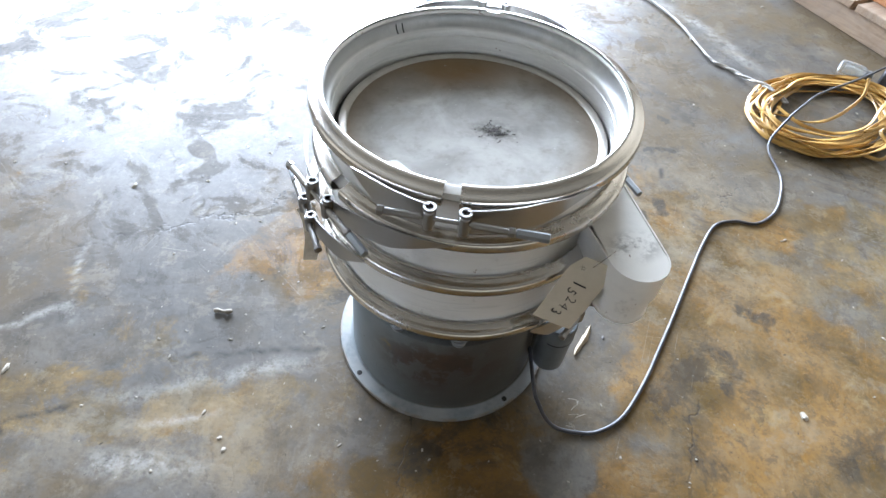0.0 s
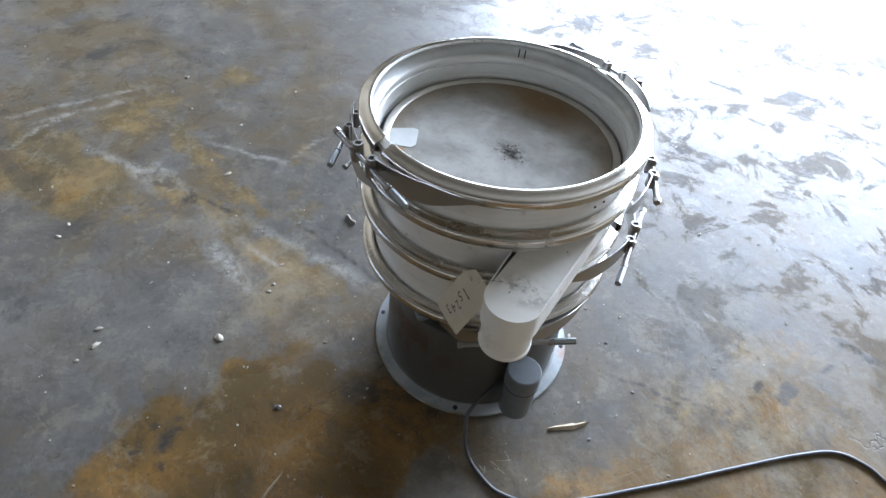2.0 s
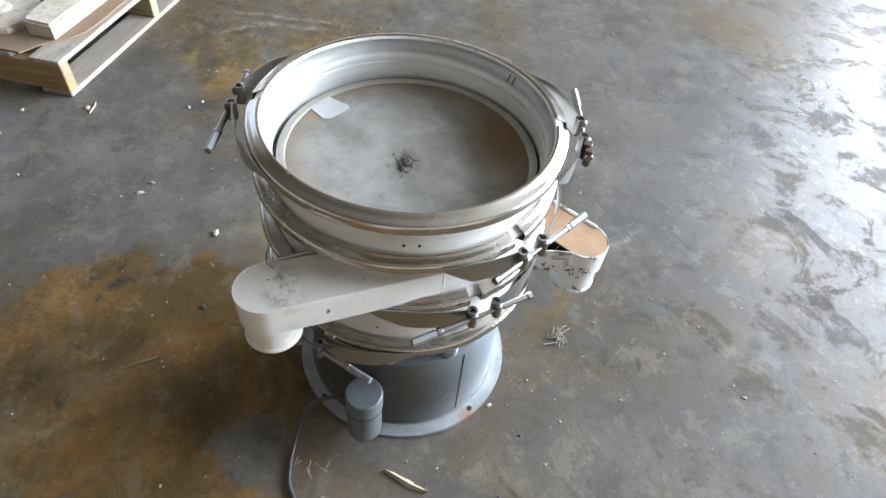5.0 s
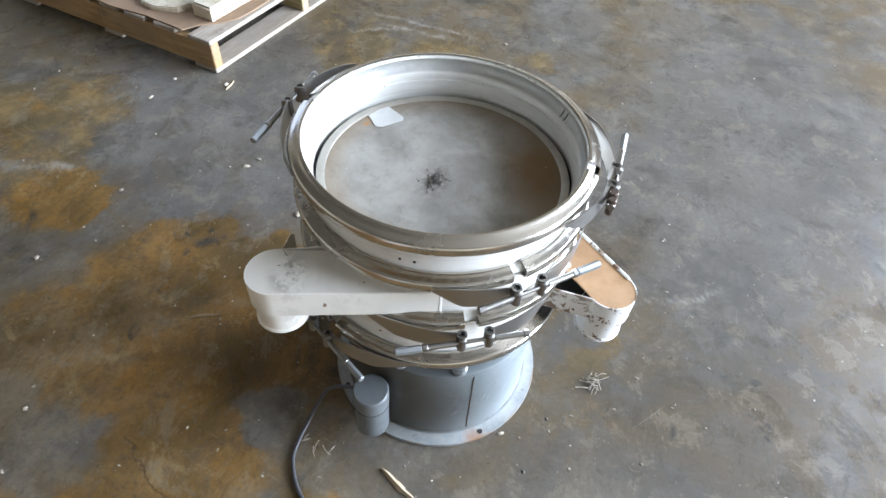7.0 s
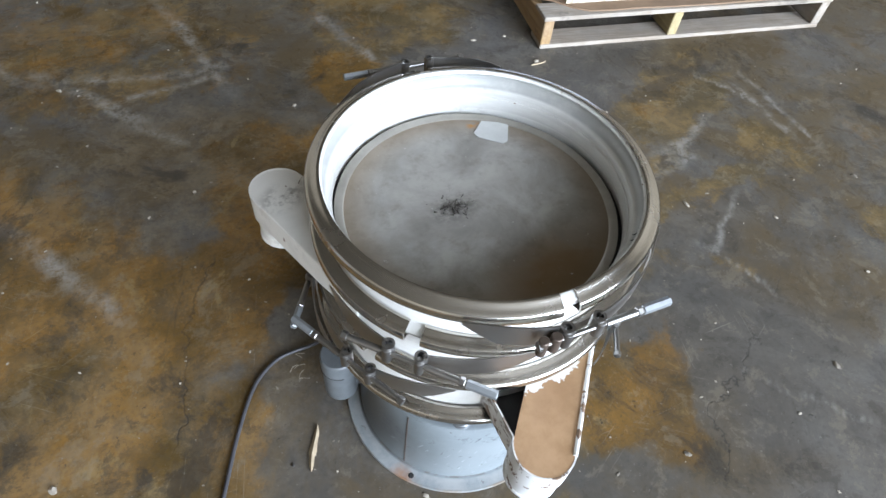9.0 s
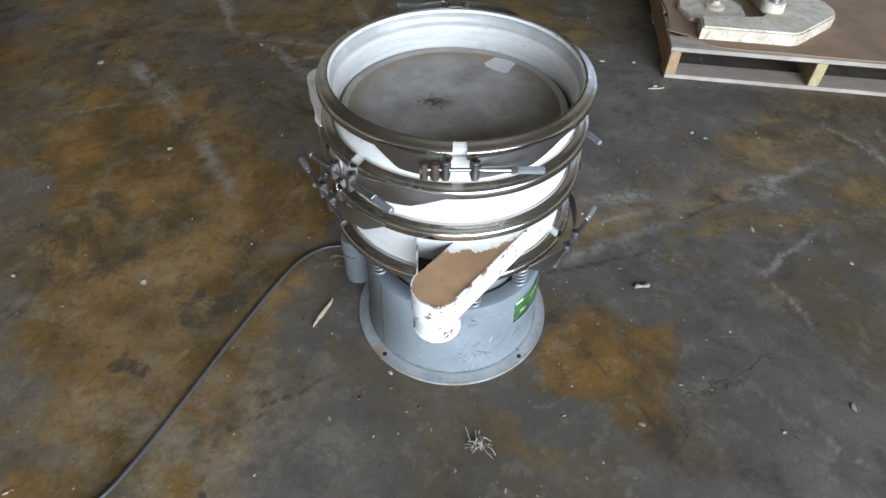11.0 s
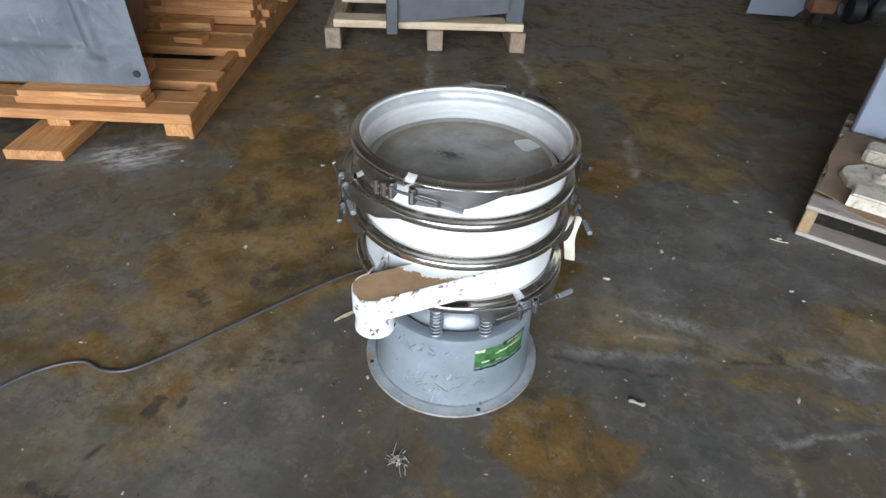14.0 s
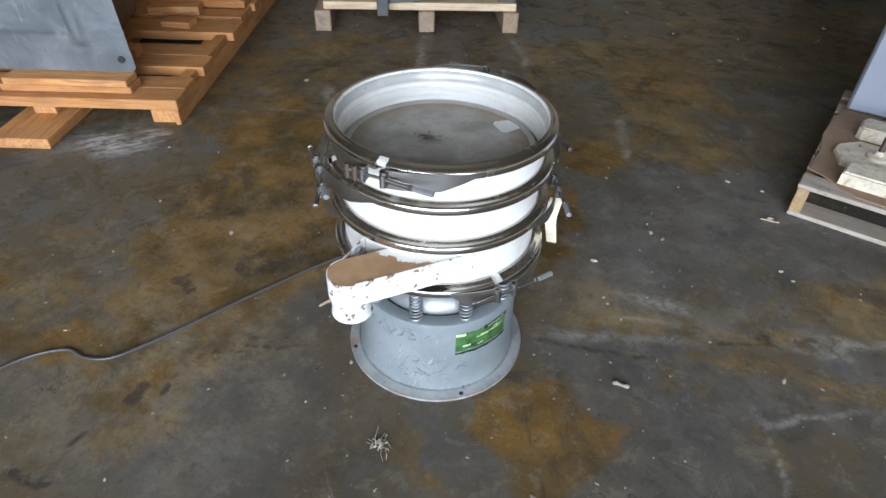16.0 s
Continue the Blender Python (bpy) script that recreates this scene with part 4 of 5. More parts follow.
tagged(tag, "cream card inventory tag with a handwritten number, wired to the sieve", "tag")
tag.matrix_world = TAG
# dark disc for the hole's shade; the card is whole
part("tag_hole", lathe(bmesh.new(), [(0.0001, 0.0018), (0.0028, 0.0018), (0.0034, 0.0014)], 16), DARK, tag).location = (0, 0, 0)


def writing(text, size, at, turn, name):
    cu = bpy.data.curves.new(name, "FONT")
    cu.body, cu.size, cu.offset, cu.align_x, cu.align_y, cu.shear = text, size, -0.0002, "CENTER", "CENTER", 0.15
    tmp = new(name, cu)
    me = bpy.data.meshes.new_from_object(tmp.evaluated_get(bpy.context.evaluated_depsgraph_get()))
    bpy.data.objects.remove(tmp)
    me.materials.clear()
    me.materials.append(INK)
    ob = new(name, me)
    ob.parent = tag
    ob.matrix_local = Matrix.Translation(at) @ Matrix.Rotation(turn, 4, "Z")
    return ob


for i, ch in enumerate("15243"):
    y = 0.03 + 0.0145 * i
    k = (y + 0.012) / 0.126
    writing(ch, 0.022 if i else 0.03, (0.004 * math.sin(i * 2.0) + 0.003, y, 0.006 * math.sin(2.6 * k) + 0.0012), radians(90 + (6, -8, 4, -5, 8)[i]), "digit")
writing("#", 0.012, (0.012, 0.004, 0.0036), radians(100), "hash_mark")
part("tag_wire", tube(bmesh.new(), smooth_path([(0, 0, 0.001), (-0.002, -0.012, 0.004), (-0.012, -0.026, -0.004), (-0.02, -0.03, -0.015)]), 0.0007, 5), STEEL, tag)

# older crumpled tag on the far band joint
bm = bmesh.new()
rows = []
for k in range(9):
    t = k / 8
    w = 0.0145 - 0.003 * t
    p = around(-155, 0.262 - 0.006 * math.sin(4 * t), 0.44 - 0.125 * t)
    u = Vector((0.93, 0.36, 0)) * w
    z = Vector((-0.36, 0.93, 0)) * 0.004 * math.sin(9 * t)
    rows.append([bm.verts.new(p - u + z), bm.verts.new(p + z * 0.2), bm.verts.new(p + u - z), bm.verts.new(p + Vector((0.001, 0.001, 0)))])
for p, q in zip(rows, rows[1:]):
    for j in range(4):
        bm.faces.new((p[j], p[(j + 1) % 4], q[(j + 1) % 4], q[j]))
bm.faces.new(rows[0])
bm.faces.new(rows[-1])
tagged(part("old_tag", bm, OLD_PAPER), "yellowed crumpled paper tag tied to a clamp bolt", "tag")

# ---- cords ----
CORD_LINE = [(0.205, -0.165, 0.075), (0.215, -0.175, 0.06), (0.235, -0.187, 0.03), (0.262, -0.193, 0.008), (0.3, -0.193, 0.0045), (0.345, -0.183, 0.0045), (0.398, -0.138, 0.0045), (0.448, -0.045, 0.0045), (0.487, 0.05, 0.0045),
             (0.527, 0.15, 0.0045), (0.578, 0.285, 0.0045), (0.628, 0.41, 0.0045), (0.668, 0.483, 0.0045), (0.722, 0.513, 0.0045), (0.785, 0.518, 0.0045), (0.843, 0.575, 0.0045), (0.878, 0.66, 0.0045), (0.895, 0.75, 0.0045),
             (0.876, 0.87, 0.02), (0.934, 0.965, 0.06), (1.0, 1.05, 0.07), (1.075, 1.14, 0.07), (1.255, 1.3, 0.06), (1.4, 1.44, 0.05), (1.55, 1.58, 0.03)]
cord = part("power_cord", tube(bmesh.new(), smooth_path([(0.185, -0.07, 0.09), (0.195, -0.13, 0.088)] + CORD_LINE, 8), 0.0042, 10), CORD)
tagged(cord, "grey-black rubber power cord lying across the floor", "cord")


def ribbon(pts, w, t, lean=0.0):
    """A flat cord along points, w wide and t thick, leaning by an angle that wanders."""
    bm, rows = bmesh.new(), []
    pts = [Vector(p) for p in pts]
    for i, p in enumerate(pts):
        d = (pts[min(i + 1, len(pts) - 1)] - pts[max(i - 1, 0)]).normalized()
        u = Vector((0, 0, 1)).cross(d).normalized()
        v = d.cross(u)
        a = lean + 0.9 * math.sin(i * 0.23 + lean * 5)
        u, v = u * math.cos(a) + v * math.sin(a), v * math.cos(a) - u * math.sin(a)
        rows.append([bm.verts.new(p + u * w * x + v * t * y) for x, y in ((-0.5, -0.3), (-0.3, -0.5), (0.3, -0.5), (0.5, -0.3), (0.5, 0.3), (0.3, 0.5), (-0.3, 0.5), (-0.5, 0.3))])
    for p, q in zip(rows, rows[1:]):
        for k in range(8):
            bm.faces.new((p[k], p[(k + 1) % 8], q[(k + 1) % 8], q[k]))
    bm.faces.new(rows[0])
    bm.faces.new(rows[-1])
    return bm


def coil():
    ob = thing("extension_cord", "bunched coil of amber flat extension cord on the floor", "cord")
    rnd = random.Random(11)
    for k in range(17):
        pts, ph, z = [], rnd.random() * 6.28, 0.009 + 0.0016 * k
        rx, ry = 0.255 + rnd.uniform(-0.035, 0.02), 0.19 + rnd.uniform(-0.045, 0.03)
        cx, cy, tw = 1.11 + rnd.uniform(-0.02, 0.02), 1.12 + rnd.uniform(-0.02, 0.02), rnd.uniform(0.35, 0.75)
        for i in range(61):
            a = 2 * math.pi * i / 60 + ph
            w = 1 + 0.09 * math.sin(2 * a + 0.8) + 0.05 * math.sin(3 * a + ph) + 0.025 * math.sin(7 * a + k)
            x, y = rx * w * math.cos(a), ry * w * math.sin(a)
            pts.append((cx + x * math.cos(tw) - y * math.sin(tw), cy + x * math.sin(tw) + y * math.cos(tw), z + 0.006 * math.sin(2 * a + k)))
        part("cord_turn", ribbon(pts, 0.0115, 0.0048, rnd.uniform(-0.4, 0.4)), ORANGE_CORD, ob)
    for line in ([(0.93, 1.06, 0.045), (1.0, 0.99, 0.035), (1.1, 0.98, 0.03), (1.2, 1.02, 0.045), (1.27, 1.12, 0.06), (1.36, 1.25, 0.05), (1.42, 1.36, 0.03), (1.5, 1.42, 0.012)],
                 [(0.9, 1.19, 0.04), (0.86, 1.13, 0.02), (0.87, 1.07, 0.012), (0.93, 1.04, 0.03), (1.02, 1.02, 0.03), (1.12, 1.07, 0.03), (1.24, 1.2, 0.045), (1.3, 1.33, 0.05)],
                 [(1.14, 0.93, 0.02), (1.22, 0.9, 0.012), (1.27, 0.95, 0.02), (1.25, 1.02, 0.04), (1.32, 1.05, 0.045), (1.45, 1.08, 0.02), (1.55, 1.12, 0.008)]):
        part("cord_tail", ribbon(smooth_path(line), 0.0105, 0.0045), ORANGE_CORD, ob)


coil()
pale = [(0.985, 1.13, 0.02), (0.93, 1.2, 0.03), (0.875, 1.27, 0.012), (0.83, 1.33, 0.005), (0.775, 1.37, 0.005), (0.735, 1.47, 0.005), (0.7, 1.57, 0.005), (0.662, 1.66, 0.005), (0.6, 1.76, 0.005), (0.535, 1.85, 0.005), (0.49, 1.97, 0.005), (0.468, 2.1, 0.005), (0.5, 2.22, 0.006),
        (0.57, 2.27, 0.006), (0.65, 2.25, 0.006), (0.68, 2.2, 0.006), (0.63, 2.12, 0.006), (0.53, 2.11, 0.012), (0.45, 2.14, 0.006), (0.365, 2.2, 0.005), (0.318, 2.3, 0.005), (0.332, 2.4, 0.005), (0.4, 2.5, 0.005), (0.5, 2.58, 0.005)]
sm = smooth_path(pale, 8)
ob = thing("pale_cord", "pale twisted two-strand cord trailing over the floor", "cord")
for ph in (0, math.pi):
    pts = [p + Vector((0.004 * math.cos(i * 0.55 + ph), 0.004 * math.sin(i * 0.55 + ph), 0.003 * math.sin(i * 0.5 + ph) + 0.003)) for i, p in enumerate(sm)]
    part("strand", tube(bmesh.new(), pts, 0.0042, 7), PALE_CORD, ob)

# plug end with a clear cover, and the black lead beside the coil
plug = thing("plug_connector", "clear plastic covered plug at the end of a cord", "plug", m=pose(1.29, 1.41, 0.0, 0, 0, -24))
part("cover", tube(bmesh.new(), [(-0.06, 0, 0.03), (-0.055, 0, 0.03), (-0.02, 0, 0.03), (0.02, 0, 0.03), (0.03, 0, 0.03)], [0.012, 0.024, 0.027, 0.024, 0.018], 20), CLEAR, plug)
part("core", tube(bmesh.new(), [(-0.04, 0, 0.028), (0.04, 0, 0.028)], 0.011, 12), PALE_CORD, plug)
part("collar", tube(bmesh.new(), [(0.03, 0, 0.028), (0.055, 0, 0.028)], 0.017, 16), ZINC, plug)
bm = boxed(-0.08, 0.09, -0.09, 0.07, 0.0, 0.11, 0.02)
bag = part("black_bag", bm, BLACK)
bag.matrix_world = pose(1.45, 1.35, 0, 0, 0, 30)
tagged(bag, "black rubber box beside the coiled cord", "box")


# ---- pallets and loads ----
def local(o, x):
    """A floor frame with its origin at o and its x axis along x."""
    a = math.atan2(x[1], x[0])
    return Matrix.Translation((o[0], o[1], 0)) @ Matrix.Rotation(a, 4, "Z")


SIDEWAYS = Matrix.Rotation(radians(90), 4, "Z")
W = local((-0.796, -1.106), (-0.990, 0.139))
pallet = thing("pallet", "weathered grey wooden pallet with splintered boards", "pallet", m=W)
for x in (0.0, 0.51, 1.152):
    board("stringer", 1.0, 0.038, 0.09, YELLOW_WOOD if 0.3 < x < 0.9 else TAN_WOOD if x < 0.3 else OLD_WOOD, pallet, Matrix.Translation((x + 0.038, 0.001, 0.0165)) @ SIDEWAYS)
for y, w in ((0.0, 0.1), (0.45, 0.09), (0.9, 0.1)):
    board("bottom_board", 1.19, w, 0.016, OLD_WOOD, pallet, Matrix.Translation((0, y, 0)))
rnd = random.Random(8)
for i, (y, w) in enumerate(((-0.002, 0.098), (0.155, 0.1), (0.3, 0.095), (0.43, 0.09), (0.57, 0.1), (0.72, 0.1), (0.9, 0.1))):
    board("deck_board", 1.192 + (0.025 * rnd.random() if i else 0.006), w, 0.016, OLD_WOOD, pallet, Matrix.Translation((0.004 - (0.006 * rnd.random() if i else 0.008), y, 0.107)))

bm = bmesh.new()
edge = [(0.004, 0.125), (0.06, 0.1), (0.12, 0.045), (0.17, 0.02), (0.26, 0.014), (0.36, 0.018), (0.5, 0.012), (0.66, 0.01), (0.85, 0.014), (0.97, 0.02), (1.0, 0.09), (0.99, 0.3), (1.03, 0.55), (1.02, 0.95), (0.5, 0.97), (0.05, 0.96), (0.015, 0.7), (-0.004, 0.45), (0.012, 0.3)]
prism(bm, edge, 0.1235, 0.1285)
mat_board = part("fibreboard_sheet", bm, BROWN_BOARD)
mat_board.matrix_world = W
tagged(mat_board, "brown fibreboard sheet with a ragged edge, lying on the pallet", "board")

# cast stand: forked base, column, clamped rod
stand = thing("mixer_stand", "old cream cast-iron forked stand with a polished steel column", "stand", m=W)


def fork():
    pts = [(0.1, 0.072), (0.42, 0.07), (0.45, 0.082), (0.61, 0.25), (0.625, 0.3), (0.61, 0.37), (0.44, 0.57), (0.41, 0.59), (0.12, 0.6), (0.105, 0.58), (0.1, 0.5), (0.115, 0.485), (0.3, 0.482)]
    for i in range(11):
        a = radians(85 - 17 * i)
        pts.append((0.325 + 0.055 * math.cos(a), 0.333 + 0.15 * math.sin(a)))
    pts += [(0.3, 0.185), (0.13, 0.175), (0.105, 0.16)]
    return pts


bm = prism(bmesh.new(), fork(), 0.1287, 0.176, 0.007)
part("forked_base", bm, CAST_WHITE, stand)
COL = (0.382, 0.268)
part("boss", lathe(bmesh.new(), [(0.026, 0.17), (0.044, 0.172), (0.0415, 0.19), (0.041, 0.205), (0.038, 0.208), (0.026, 0.208)], 40, c=COL, close=True), CAST_WHITE, stand)
part("column", tube(bmesh.new(), [(*COL, 0.17), (*COL, 1.25)], 0.0262, 32), COLUMN_STEEL, stand, "polished steel column")
agitator = thing("agitator", "steel agitator rod with a pale disc foot standing in the fork", "agitator", m=W)
ROD = (0.188, 0.315)
bm = prism(bmesh.new(), [(0.058, 0.36), (0.05, 0.3), (0.085, 0.215), (0.17, 0.19), (0.26, 0.205), (0.3, 0.27), (0.3, 0.36), (0.25, 0.42), (0.12, 0.43)], 0.1287, 0.146, 0.004)
part("foot_disc", bm, CAST_WHITE, agitator)
part("foot_collar", lathe(bmesh.new(), [(0.008, 0.144), (0.038, 0.145), (0.036, 0.156), (0.02, 0.16), (0.014, 0.176), (0.008, 0.176)], 28, c=ROD, close=True), CAST_WHITE, agitator)
part("rod", tube(bmesh.new(), [(*ROD, 0.16), (*ROD, 0.37)], 0.0105, 16), DARK_STEEL, agitator)
part("hub_flange", lathe(bmesh.new(), [(0.005, 0.345), (0.042, 0.347), (0.043, 0.353), (0.026, 0.357), (0.024, 0.395), (0.034, 0.398), (0.034, 0.404), (0.005, 0.405)], 28, c=ROD, close=True), STEEL_BRIGHT, agitator)
for k in range(3):
    a = radians(30 + 120 * k)
    u = Vector((math.cos(a), math.sin(a), 0))
    b0 = Vector((*ROD, 0.375))
    part("guard_rod", tube(bmesh.new(), [b0 + u * 0.036, b0 + u * 0.042 + Vector((0, 0, 0.03)), b0 + u * 0.05 + Vector((0, 0, 0.6))], 0.0075, 10), COLUMN_STEEL, agitator)

cabinet = thing("blue_cabinet", "grey lavender-blue metal cabinet with a black plinth on the pallet", "cabinet", m=W)
bm = prism(bmesh.new(), [(0.2, 0.738), (0.2, 0.7), (0.23, 0.655), (0.3, 0.645), (0.95, 0.645), (1.02, 0.655), (1.05, 0.7), (1.05, 0.738)], 0.129, 0.2, 0.02)
part("plinth", bm, BLACK, cabinet, "black rounded plinth")
part("body", boxed(0.03, 1.12, 0.74, 1.0, 0.129, 1.5, 0.012), BLUE, cabinet)

# orange-brown pallet with a stack of boards and a steel panel
O = local((1.515, -0.515), (0.468, -0.884))
skid = thing("lumber_skid", "fresh orange pine skid of thick boards on square runners", "skid", m=O)
board("runner", 2.3, 0.1, 0.092, NEW_WOOD, skid, Matrix.Translation((0, 0, 0)))
board("runner", 2.1, 0.09, 0.05, NEW_WOOD, skid, Matrix.Translation((-0.03, 0.47, 0.0425)))
board("runner", 2.3, 0.1, 0.092, NEW_WOOD, skid, Matrix.Translation((0, 1.06, 0)))
for x, w, y0 in ((-0.075, 0.118, -0.052), (0.0455, 0.118, -0.046), (0.268, 0.138, -0.05), (0.4085, 0.14, -0.028), (0.715, 0.185, -0.055), (0.962, 0.13, -0.03), (1.2, 0.14, -0.04), (1.5, 0.14, -0.03), (1.75, 0.14, -0.05), (2.05, 0.14, -0.03)):
    board("deck_board", 1.2, w, 0.042, NEW_WOOD, skid, Matrix.Translation((x + w, y0, 0.0925)) @ SIDEWAYS)
board("side_board", 2.3, 0.022, 0.088, NEW_WOOD, skid, Matrix.Translation((-0.02, -0.0235, 0.0)), "brown pine side board along the runner")
for x, l in ((0.168, 0.096), (0.5515, 0.16), (0.9025, 0.057), (1.095, 0.1)):
    board("filler_block", l, 0.05, 0.034, NEW_WOOD, skid, Matrix.Translation((x, -0.022, 0.0925)))
for k in range(2):
    bd = board("bearer_board", 0.52 - 0.03 * k, 0.1, 0.028, NEW_WOOD, None, O @ Matrix.Translation((0.075 - 0.004 * k, 0.14 + 0.008 * k, 0.135 + 0.0285 * k)) @ SIDEWAYS)
    tagged(bd, "short pine board packed under the steel panel", "board", "packing boards under the panel")
rnd = random.Random(5)
for k in range(7):
    for r in range(2):
        w = 0.14
        bd = board("loose_board", 0.5 + 0.06 * rnd.random(), w, 0.04, NEW_WOOD, None,
                   O @ Matrix.Translation((1.1 + w + 0.16 * r + 0.012 * rnd.random(), -0.05 + 0.05 * rnd.random() + 0.012 * k, 0.135 + 0.0405 * k)) @ SIDEWAYS @ Matrix.Rotation(radians(rnd.uniform(-1, 1)), 4, "Z"))
        tagged(bd, "pine board in a neat stack on the skid", "board", "stacked pine boards")
for x, y, l, h, turn in ((0.33, 0.27, 0.24, 0.042, 4), (0.75, 0.16, 0.15, 0.03, -6), (0.965, 0.2, 0.26, 0.045, 7)):
    bd = board("short_board", l, 0.09, h, NEW_WOOD, None, O @ Matrix.Translation((x + 0.09, y, 0.1355)) @ SIDEWAYS @ Matrix.Rotation(radians(turn), 4, "Z"))
    tagged(bd, "short pine offcut lying on the skid", "board", "offcuts on the skid")
plank = board("floor_plank", 0.62, 0.225, 0.042, NEW_WOOD, None, O @ Matrix.Translation((-0.245, 0.4, 0)))
tagged(plank, "wide pine plank on the floor under the skid's runner", "plank")

panel = thing("pressed_steel_sheet", "weathered blue-grey pressed steel panel leaning on packing boards", "panel", m=O @ Matrix.Translation((0.06, 0.135, 0.192)) @ SIDEWAYS @ Matrix.Rotation(radians(84), 4, "X"))


def pressed_plate():
    """A sheet with rounded lower corners, two pressed ribs and a shallow field between them."""
    bm, nx, ny, w, h = bmesh.new(), 96, 84, 1.0, 0.9
    grid = []
    for j in range(ny + 1):
        row = []
        for i in range(nx + 1):
            x, y = w * i / nx, h * j / ny
            d = 0.0
            for x0, x1, y0, y1, deep, soft in ((0.135, 0.225, 0.1, 1.2, 1.0, 0.04), (0.585, 0.675, 0.115, 1.2, 1.0, 0.04), (0.2, 0.61, 0.15, 1.2, 0.45, 0.02)):
                e = min(1.0, max(0.0, min(x - x0, x1 - x, y - y0, y1 - y) / soft))
                d = max(d, deep * e * e * (3 - 2 * e))
            if x < 0.03 and y < 0.03 and (x - 0.03) ** 2 + (y - 0.03) ** 2 > 0.0009:
                v = Vector((x - 0.03, y - 0.03)).normalized() * 0.03
                x, y = 0.03 + v.x, 0.03 + v.y
            row.append(bm.verts.new((x, y, -0.022 * d)))
        grid.append(row)
    for j in range(ny):
        for i in range(nx):
            bm.faces.new((grid[j][i], grid[j][i + 1], grid[j + 1][i + 1], grid[j + 1][i]))
    bmesh.ops.solidify(bm, geom=bm.faces[:], thickness=0.005)
    return bm


part("plate", pressed_plate(), SHEET, panel)
# dark plug painted as a hole's shade; the sheet isn't cut through
part("bolt_hole", lathe(bmesh.new(), [(0.0001, -0.0064), (0.013, -0.0064), (0.0145, -0.0058), (0.0145, 0.001)], 24, c=(0.045, 0.055)), DARK, panel)
crate = part("cardboard_box", boxed(0, 0.5, 0, 0.7, 0, 0.5, 0.006), BROWN_BOARD)
crate.matrix_world = O @ Matrix.Translation((0.5, 0.48, 0.137)) @ Matrix.Rotation(radians(6), 4, "Z")
tagged(crate, "brown cardboard box standing behind the steel panel", "box")

# grey steel frame on a timber skid
K = local((1.69, -1.75), (-0.86, -0.51))
timber = thing("timber_skid", "low skid of square timber legs with pale pine cross boards", "skid", m=K)
for x in (-0.045, 0.545, 1.03):
    board("leg", 1.1, 0.09, 0.115, GREY_WOOD, timber, Matrix.Translation((x + 0.09, 0.0, 0)) @ SIDEWAYS, bevel=0.006)
for y in (0.03, 0.55, 0.95):
    board("cross_board", 1.1, 0.14, 0.042, PALE_WOOD, timber, Matrix.Translation((0.005, y, 0.1155)))
rack = thing("steel_rack", "dark grey steel machine frame resting on the timber skid", "frame", m=K)
part("leg", boxed(0.31, 0.375, -0.035, 0.03, 0.1, 0.9, 0.004), STEEL_GREY, rack)
part("leg", boxed(1.0, 1.1, 0.06, 0.16, 0.158, 0.9, 0.004), STEEL_GREY, rack)
bm = bmesh.new()
prism(bm, [(0.375, 0.158), (0.4, 0.158), (1.0, 0.225), (1.0, 0.345), (0.375, 0.29)], 0.0, 0.05)
bmesh.ops.transform(bm, matrix=Matrix.Translation((0, 0.06, 0)) @ Matrix.Rotation(radians(90), 4, "X"), verts=bm.verts[:])
part("rail", bm, STEEL_GREY, rack)
part("rail", boxed(0.36, 1.02, 0.85, 0.9, 0.158, 0.3, 0.004), STEEL_GREY, rack)
part("rail", boxed(0.32, 0.37, 0.03, 0.88, 0.158, 0.26, 0.004), STEEL_GREY, rack)
tray = part("red_tray", boxed(0.45, 0.9, 0.5, 0.8, 0.1585, 0.26, 0.01), RED)
tray.matrix_world = K
tagged(tray, "red painted steel box inside the grey frame", "box")

# dark machine far back with a pale blue chute
F = local((-0.45, -4.05), (-0.93, -0.36))
machine = thing("dark_machine", "dark workshop machine with a pale blue chute, in shade", "machine", m=F)
bm = prism(bmesh.new(), [(-0.13, 0.0), (0.2, 0.0), (0.3, 0.08), (0.3, 0.5), (-0.02, 0.5)], 0.0, 0.015)
bmesh.ops.transform(bm, matrix=Matrix.Translation((0, 0.0, 0.03)) @ Matrix.Rotation(radians(62), 4, "X"), verts=bm.verts[:])
part("chute", bm, BLUE, machine, "pale blue sheet metal chute")
part("body", boxed(0.28, 1.5, -0.1, 0.9, 0.2, 1.4, 0.03), BLACK, machine)
for x in (0.32, 1.38):
    for y in (-0.06, 0.8):
        part("leg", boxed(x, x + 0.06, y, y + 0.06, 0.0, 0.21), BLACK, machine)
part("motor", tube(bmesh.new(), [(0.5, -0.12, 0.14), (0.52, -0.12, 0.14), (0.8, 0.1, 0.14), (0.82, 0.12, 0.14)], [0.07, 0.1, 0.1, 0.07], 24), BLACK, machine)
part("guard", boxed(0.2, 0.36, -0.25, -0.1, 0.12, 0.21, 0.012), BLOCK_WOOD, machine, "orange-brown wooden block")
part("pulley", tube(bmesh.new(), [(0.66, -0.27, 0.15), (0.66, -0.262, 0.152), (0.67, -0.235, 0.16), (0.68, -0.1, 0.18)], [0.07, 0.078, 0.078, 0.03], 28), COLUMN_STEEL, machine, "pale round pulley face")

